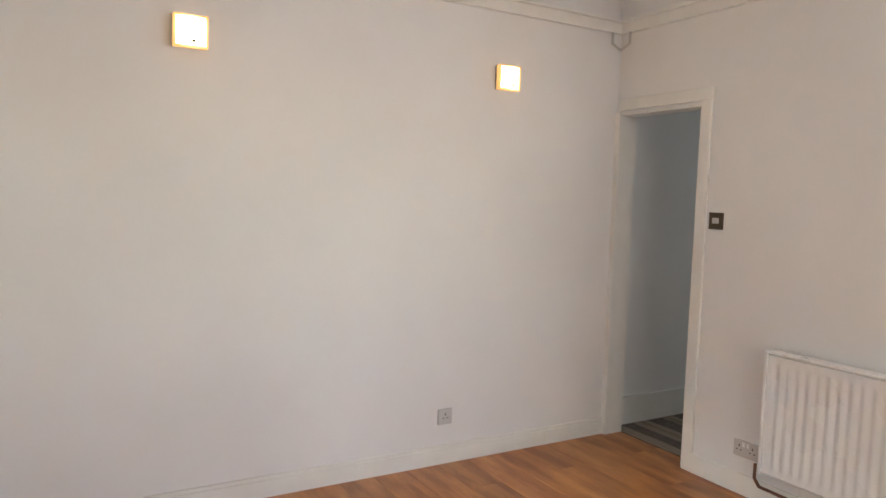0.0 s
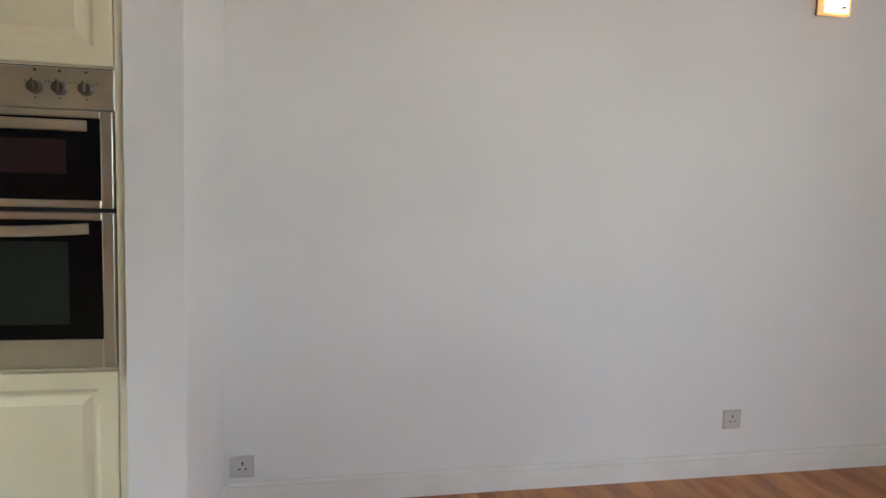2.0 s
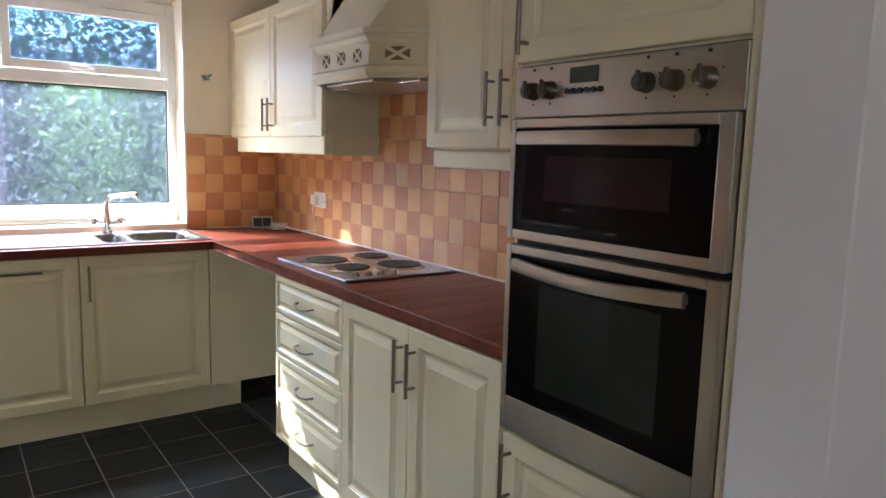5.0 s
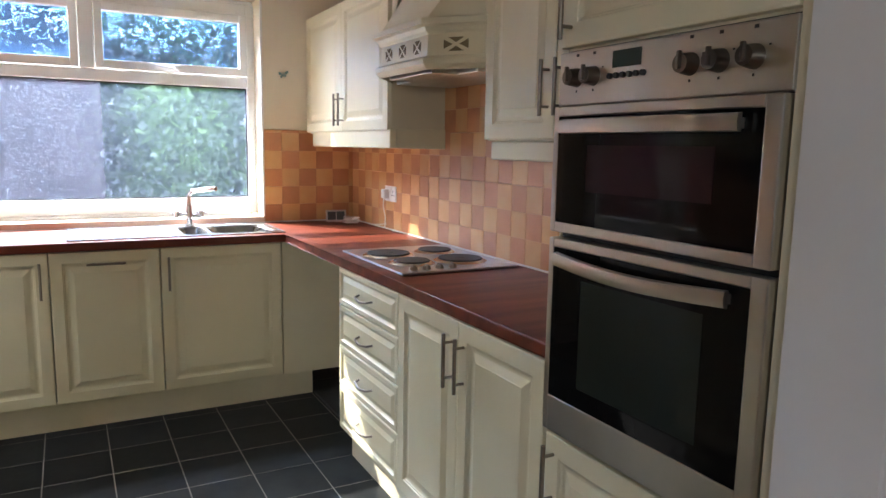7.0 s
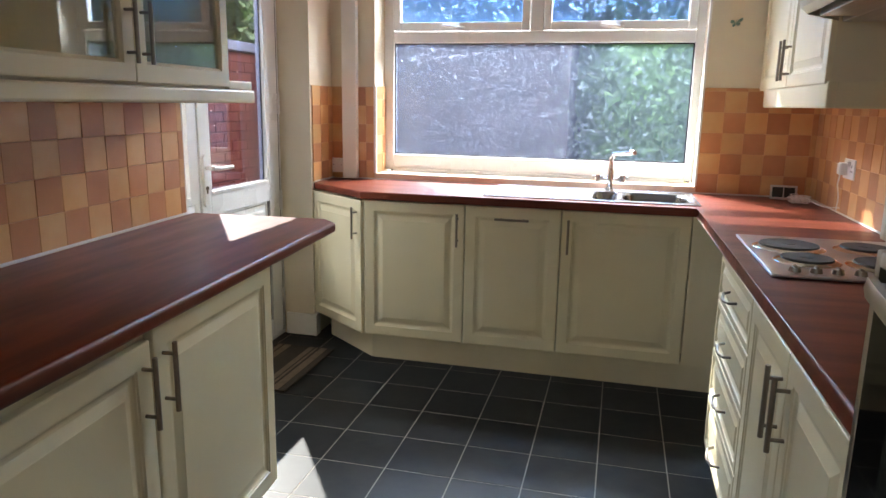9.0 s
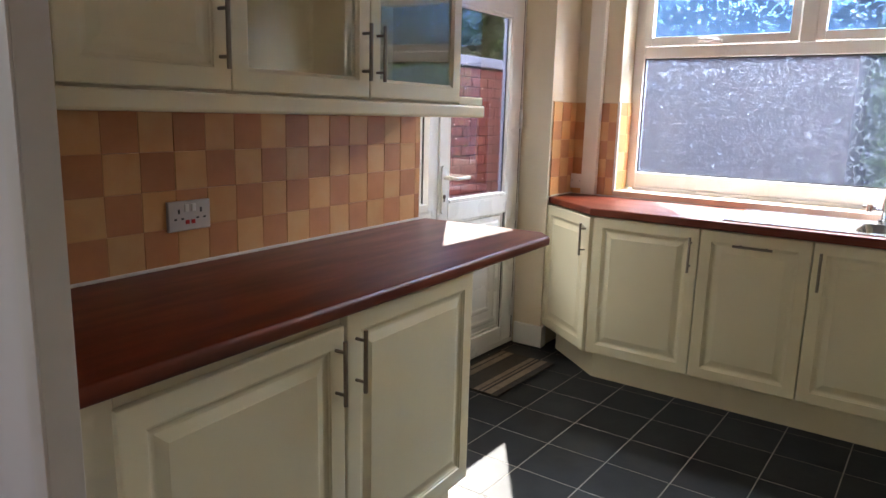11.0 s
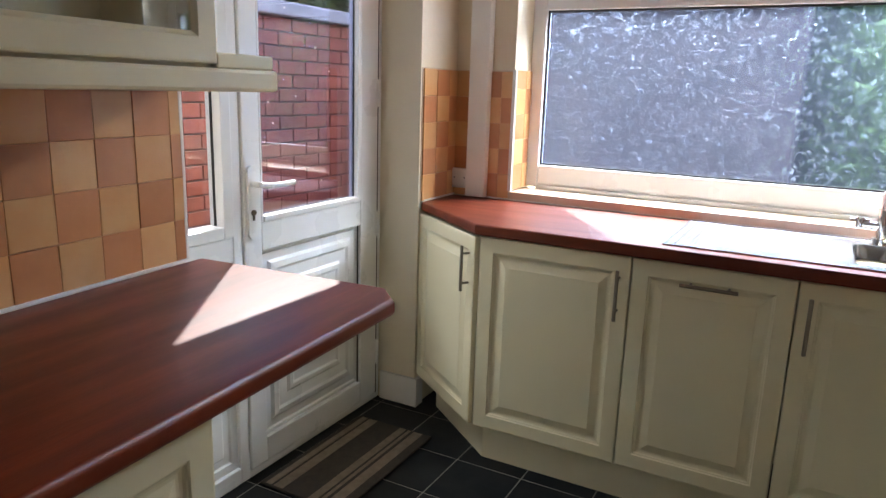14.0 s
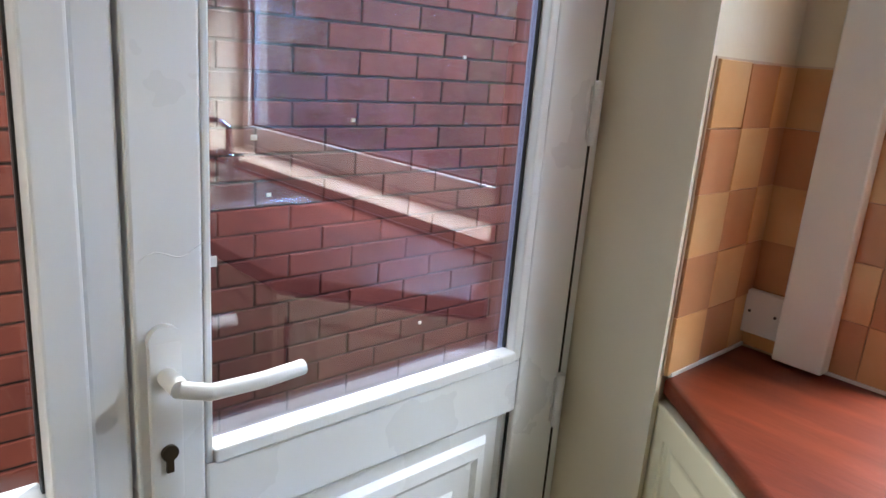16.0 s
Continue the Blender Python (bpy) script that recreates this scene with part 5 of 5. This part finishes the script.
def tree(at, h, r, seed, label, name="tree"):
    """A tapered trunk with limbs and a crown of many small leaves."""
    rnd = random.Random(seed)
    t = thing(name, at, label, "tree", "trees")
    x, y, z = at
    tb = rod(bmesh.new(), (x, y, z), (x + 0.1, y, z + h * 0.55), h * 0.03, 10, h * 0.015)
    tips = []
    for i in range(9):
        a, s = rnd.uniform(0, 6.28), rnd.uniform(0.25, 0.6)
        p = Vector((x + 0.1 * s, y, z + h * s * 0.9))
        q = p + Vector((math.cos(a) * r * 0.7, math.sin(a) * r * 0.7, h * 0.3 * rnd.uniform(0.3, 1)))
        rod(tb, p, q, h * 0.01, 6, h * 0.004)
        tips.append(q)
    part("trunk", tb, BARK, t)
    verts, faces = [], []
    for i in range(8500):
        c = rnd.choice(tips) if i % 3 else Vector((x, y, z + h * rnd.uniform(0.35, 0.9)))
        d = Vector((rnd.gauss(0, 1), rnd.gauss(0, 1), rnd.gauss(0, 0.8))) * r * 0.30
        p = c + d
        if p.z < z + h * 0.08 or (p - Vector((x, y, p.z))).length > r * 0.95:
            continue
        e = Euler((rnd.uniform(0, 6), rnd.uniform(0, 6), rnd.uniform(0, 6))).to_matrix()
        s = rnd.uniform(0.035, 0.085)
        k = len(verts)
        for q in ((0, -1.4 * s, 0), (0.8 * s, 0, 0.2 * s), (0, 1.4 * s, 0), (-0.8 * s, 0, 0.2 * s)):
            verts.append(p + e @ Vector(q) - Vector(at))
        faces.append((k, k + 1, k + 2, k + 3))
    me = bpy.data.meshes.new("crown")
    me.from_pydata(verts, [], faces)
    me.materials.append(LEAF)
    cr = new("crown", me)
    cr.parent = t
    tagged(cr, "loose green foliage", kind="stuff")


tree((5.25, 9.2, -0.16), 3.9, 1.45, 1, "tall bright green garden tree beyond the window")
tree((5.0, 8.2, -0.16), 2.6, 0.55, 6, "pale green shrub against the dark outbuilding", "shrub")
tree((6.9, 8.9, -0.16), 3.8, 1.6, 2, "leafy green garden tree beyond the window")
tree((5.6, 12.5, -0.16), 5.2, 2.1, 3, "tall bright green garden tree beyond the window")
tree((0.4, 8.2, -0.16), 3.3, 1.0, 4, "green shrub rising over the yard wall", "shrub")
tree((1.0, 10.6, -0.16), 3.2, 1.0, 5, "pale green shrub rising over the yard wall", "shrub")

# ---- repeated pieces of walls and floors ----
MESHES = {}


def pillow(w, h, t, bevel, mat, key):
    """A small tile of local size w by h standing t proud, its middle at the origin; shared between alike pieces."""
    k = (round(w, 4), round(h, 4), key)
    if k not in MESHES:
        me = bpy.data.meshes.new(key)
        vs = []
        for inset, out in ((0, 0), (0, t - bevel), (bevel, t)):
            vs += [(-w / 2 + inset, -out, -h / 2 + inset), (w / 2 - inset, -out, -h / 2 + inset), (w / 2 - inset, -out, h / 2 - inset), (-w / 2 + inset, -out, h / 2 - inset)]
        fs = [(8, 9, 10, 11)]
        for a in (0, 4):
            for i in range(4):
                j = (i + 1) % 4
                fs.append((a + i, a + j, a + 4 + j, a + 4 + i))
        me.from_pydata(vs, [], fs)
        me.materials.append(mat)
        MESHES[k] = me
    return MESHES[k]


def piece(name, parent, me, m):
    ob = new(name, me)
    ob.parent = parent
    ob.matrix_basis = m
    return ob


def tile_field(parent, facing, start, plane, length, z0, z1, size=0.107, skip=None, phase=0, row0=None):
    """Chequered wall tiles from a start along the wall; facing W/E run along y, S/N along x."""
    rnd = random.Random(7 + phase)
    rows = int(math.ceil((z1 - z0) / size - 0.05))
    cols = int(math.ceil(length / size - 0.05))
    for r in range(rows):
        for c in range(cols):
            w = min(size, length - c * size)
            h = min(size, z1 - z0 - r * size)
            if w < 0.012 or h < 0.012:
                continue
            u, z = c * size + w / 2, z0 + r * size + h / 2
            if skip and skip(u, z):
                continue
            dark = (r + c + phase) % 2
            me = pillow(w - 0.0002, h - 0.0002, 0.0075, 0.0013, TILE_DARK if dark else TILE_LIGHT, "tile_dark" if dark else "tile_light")
            jitter = pose(rnd.uniform(-0.0007, 0.0007), rnd.uniform(-0.0008, 0.0008), rnd.uniform(-0.0007, 0.0007), rnd.uniform(-0.7, 0.7), rnd.uniform(-0.5, 0.5), rnd.uniform(-0.7, 0.7))
            if facing == "W":
                base_m = frame_at(plane, start - u, z, "W")
            elif facing == "E":
                base_m = frame_at(plane, start + u, z, "E")
            elif facing == "S":
                base_m = frame_at(start + u, plane, z, "S")
            else:
                base_m = frame_at(start, plane, z, "N")
            piece("tile", parent, me, base_m @ jitter)


TZ = 0.913
swung(whole("grout_alcove", B(XW - 0.008, XW - 0.002, 2.58, 4.462, TZ, 1.40), GROUT, "grout behind the alcove tiles", "grout", kind="structure"))
swung(whole("trim_alcove", B(XW - 0.008, XW + 0.004, 4.462, 4.473, 0.91, 2.08, bevel=0.002), GLOSS_WHITE, "white trim at the end of the alcove tiles", "trim", kind="structure"))
whole("grout_bed", boxes((XE - 0.003, XE, 3.10, YN - 0.003, TZ, 1.445), (XE - 0.003, XE, 3.925, 4.76, 1.445, 1.72), (WX1 + 0.0, XE - 0.003, YN - 0.003, YN, TZ, 1.462), (XS, XS + 0.003, 5.695, YN - 0.003, TZ, 1.452), (XS + 0.003, WX0, YN - 0.003, YN, TZ, 1.452), (WX0, WX0 + 0.003, YN, FY0, 0.95, 1.452)), GROUT, "pale grout behind the wall tiles", "grout", kind="structure")
whole("tile_edge_trim", boxes((WX0 - 0.004, WX0 + 0.012, YN - 0.012, YN + 0.004, 0.95, 1.456), (WX1 - 0.006, WX1 + 0.006, YN - 0.012, YN + 0.0, 0.95, 2.2), bevel=0.002), GLOSS_WHITE, "white edge trim of the tiles", "trim", kind="structure")
tile_field(wall_kitchen_east, "W", YN - 0.004, XE - 0.002, YN - 0.004 - 3.10, TZ, 1.447)
tile_field(wall_kitchen_east, "W", 4.76, XE - 0.002, 0.83, TZ + 5 * 0.107, 1.72, phase=1)
tile_field(wall_kitchen_north, "S", WX1 + 0.004, YN - 0.002, XE - WX1 - 0.008, TZ, 1.466, phase=1)
tile_field(wall_alcove, "E", 2.575, XW - 0.003, 1.887, TZ, 1.40, size=0.109)
tile_field(wall_kitchen_west, "E", 5.70, XS + 0.002, YN - 5.705, TZ, 1.455)
tile_field(wall_kitchen_north, "S", XS + 0.006, YN - 0.002, WX0 - XS - 0.008, TZ, 1.455)
tile_field(wall_kitchen_north, "E", YN + 0.004, WX0 + 0.002, FY0 - YN - 0.006, 0.953, 1.455, phase=1)

# kitchen floor tiles
T = 0.261
x_lines = [4.575 + T * k for k in range(-7, 6)]
y_lines = [4.853 + T * k for k in range(-10, 6)]
for i, xa in enumerate(x_lines):
    for j, ya in enumerate(y_lines):
        a0, a1 = max(xa, XW if ya < 4.4 else 2.92), min(xa + T, XE)
        b0, b1 = max(ya, 2.44), min(ya + T, YN)
        if a1 - a0 < 0.02 or b1 - b0 < 0.02:
            continue
        me = pillow(a1 - a0 - 0.0045, b1 - b0 - 0.0045, 0.0008, 0.0004, SLATE, "floor_tile")
        piece("floor_tile", floor_k, me, pose((a0 + a1) / 2, (b0 + b1) / 2, -0.0015, -90))

# laminate planks, laid along x
rnd = random.Random(3)
PW, PL = 0.192, 1.28
row, y = 0, DY0 - 0.118
while y < 2.44:
    b1 = min(y + PW, 2.44)
    x = DX0 - (row * 0.427) % PL
    while x < XD:
        a0, a1 = max(x, DX0), min(x + PL, XD)
        if y < DY0 and (a1 < DL):
            x += PL
            continue
        if a1 - a0 > 0.03:
            me = pillow(a1 - a0 - 0.0012, b1 - y - 0.0012, 0.006, 0.0006, LAMINATE, "plank")
            piece("plank", floor_d, me, pose((a0 + a1) / 2, (y + b1) / 2, -0.006, -90))
        x += PL
    y += PW
    row += 1

# bricks of the yard wall that the door shows
rnd = random.Random(11)
count = 0
for r in range(25):
    z = -0.15 + r * 0.075
    for c in range(60):
        y = 3.2 + c * 0.225 - (0.1125 if r % 2 else 0)
        near = 4.6 < y < 7.6 and 0.15 < z
        if near and count < 300:
            me = pillow(0.2185, 0.068, 0.010, 0.003, BRICK, "brick")
            piece("brick", yard, me, pose(YX - yard.location.x - 0.008 + rnd.uniform(-0.0015, 0.0015), y + 0.1075 - yard.location.y, z + 0.0325 - yard.location.z, 0, rnd.uniform(-0.4, 0.4), 90))
            count += 1
bm_v, bm_f = [], []
count = 0
for r in range(25):
    z = -0.15 + r * 0.075
    for c in range(60):
        y = 3.2 + c * 0.225 - (0.1125 if r % 2 else 0)
        if 4.6 < y < 7.6 and 0.15 < z and count < 300:
            count += 1
            continue
        if y > 8.2:
            continue
        k, o = len(bm_v), yard.location
        for dx, i in ((-0.008, 0), (-0.001, 0), (0.002, 0.003)):
            for a, b in ((0, 0), (1, 0), (1, 1), (0, 1)):
                bm_v.append((YX + dx - o.x, y + i + a * (0.2185 - 2 * i) - o.y, z + i + b * (0.068 - 2 * i) - o.z))
        bm_f.append((k + 8, k + 9, k + 10, k + 11))
        for s in (0, 4):
            for i in range(4):
                j = (i + 1) % 4
                bm_f.append((k + s + i, k + s + j, k + s + 4 + j, k + s + 4 + i))
me = bpy.data.meshes.new("bricks")
me.from_pydata(bm_v, [], bm_f)
me.materials.append(BRICK)
rest = new("bricks", me)
rest.parent = yard
tagged(rest, "further red bricks", kind="stuff")
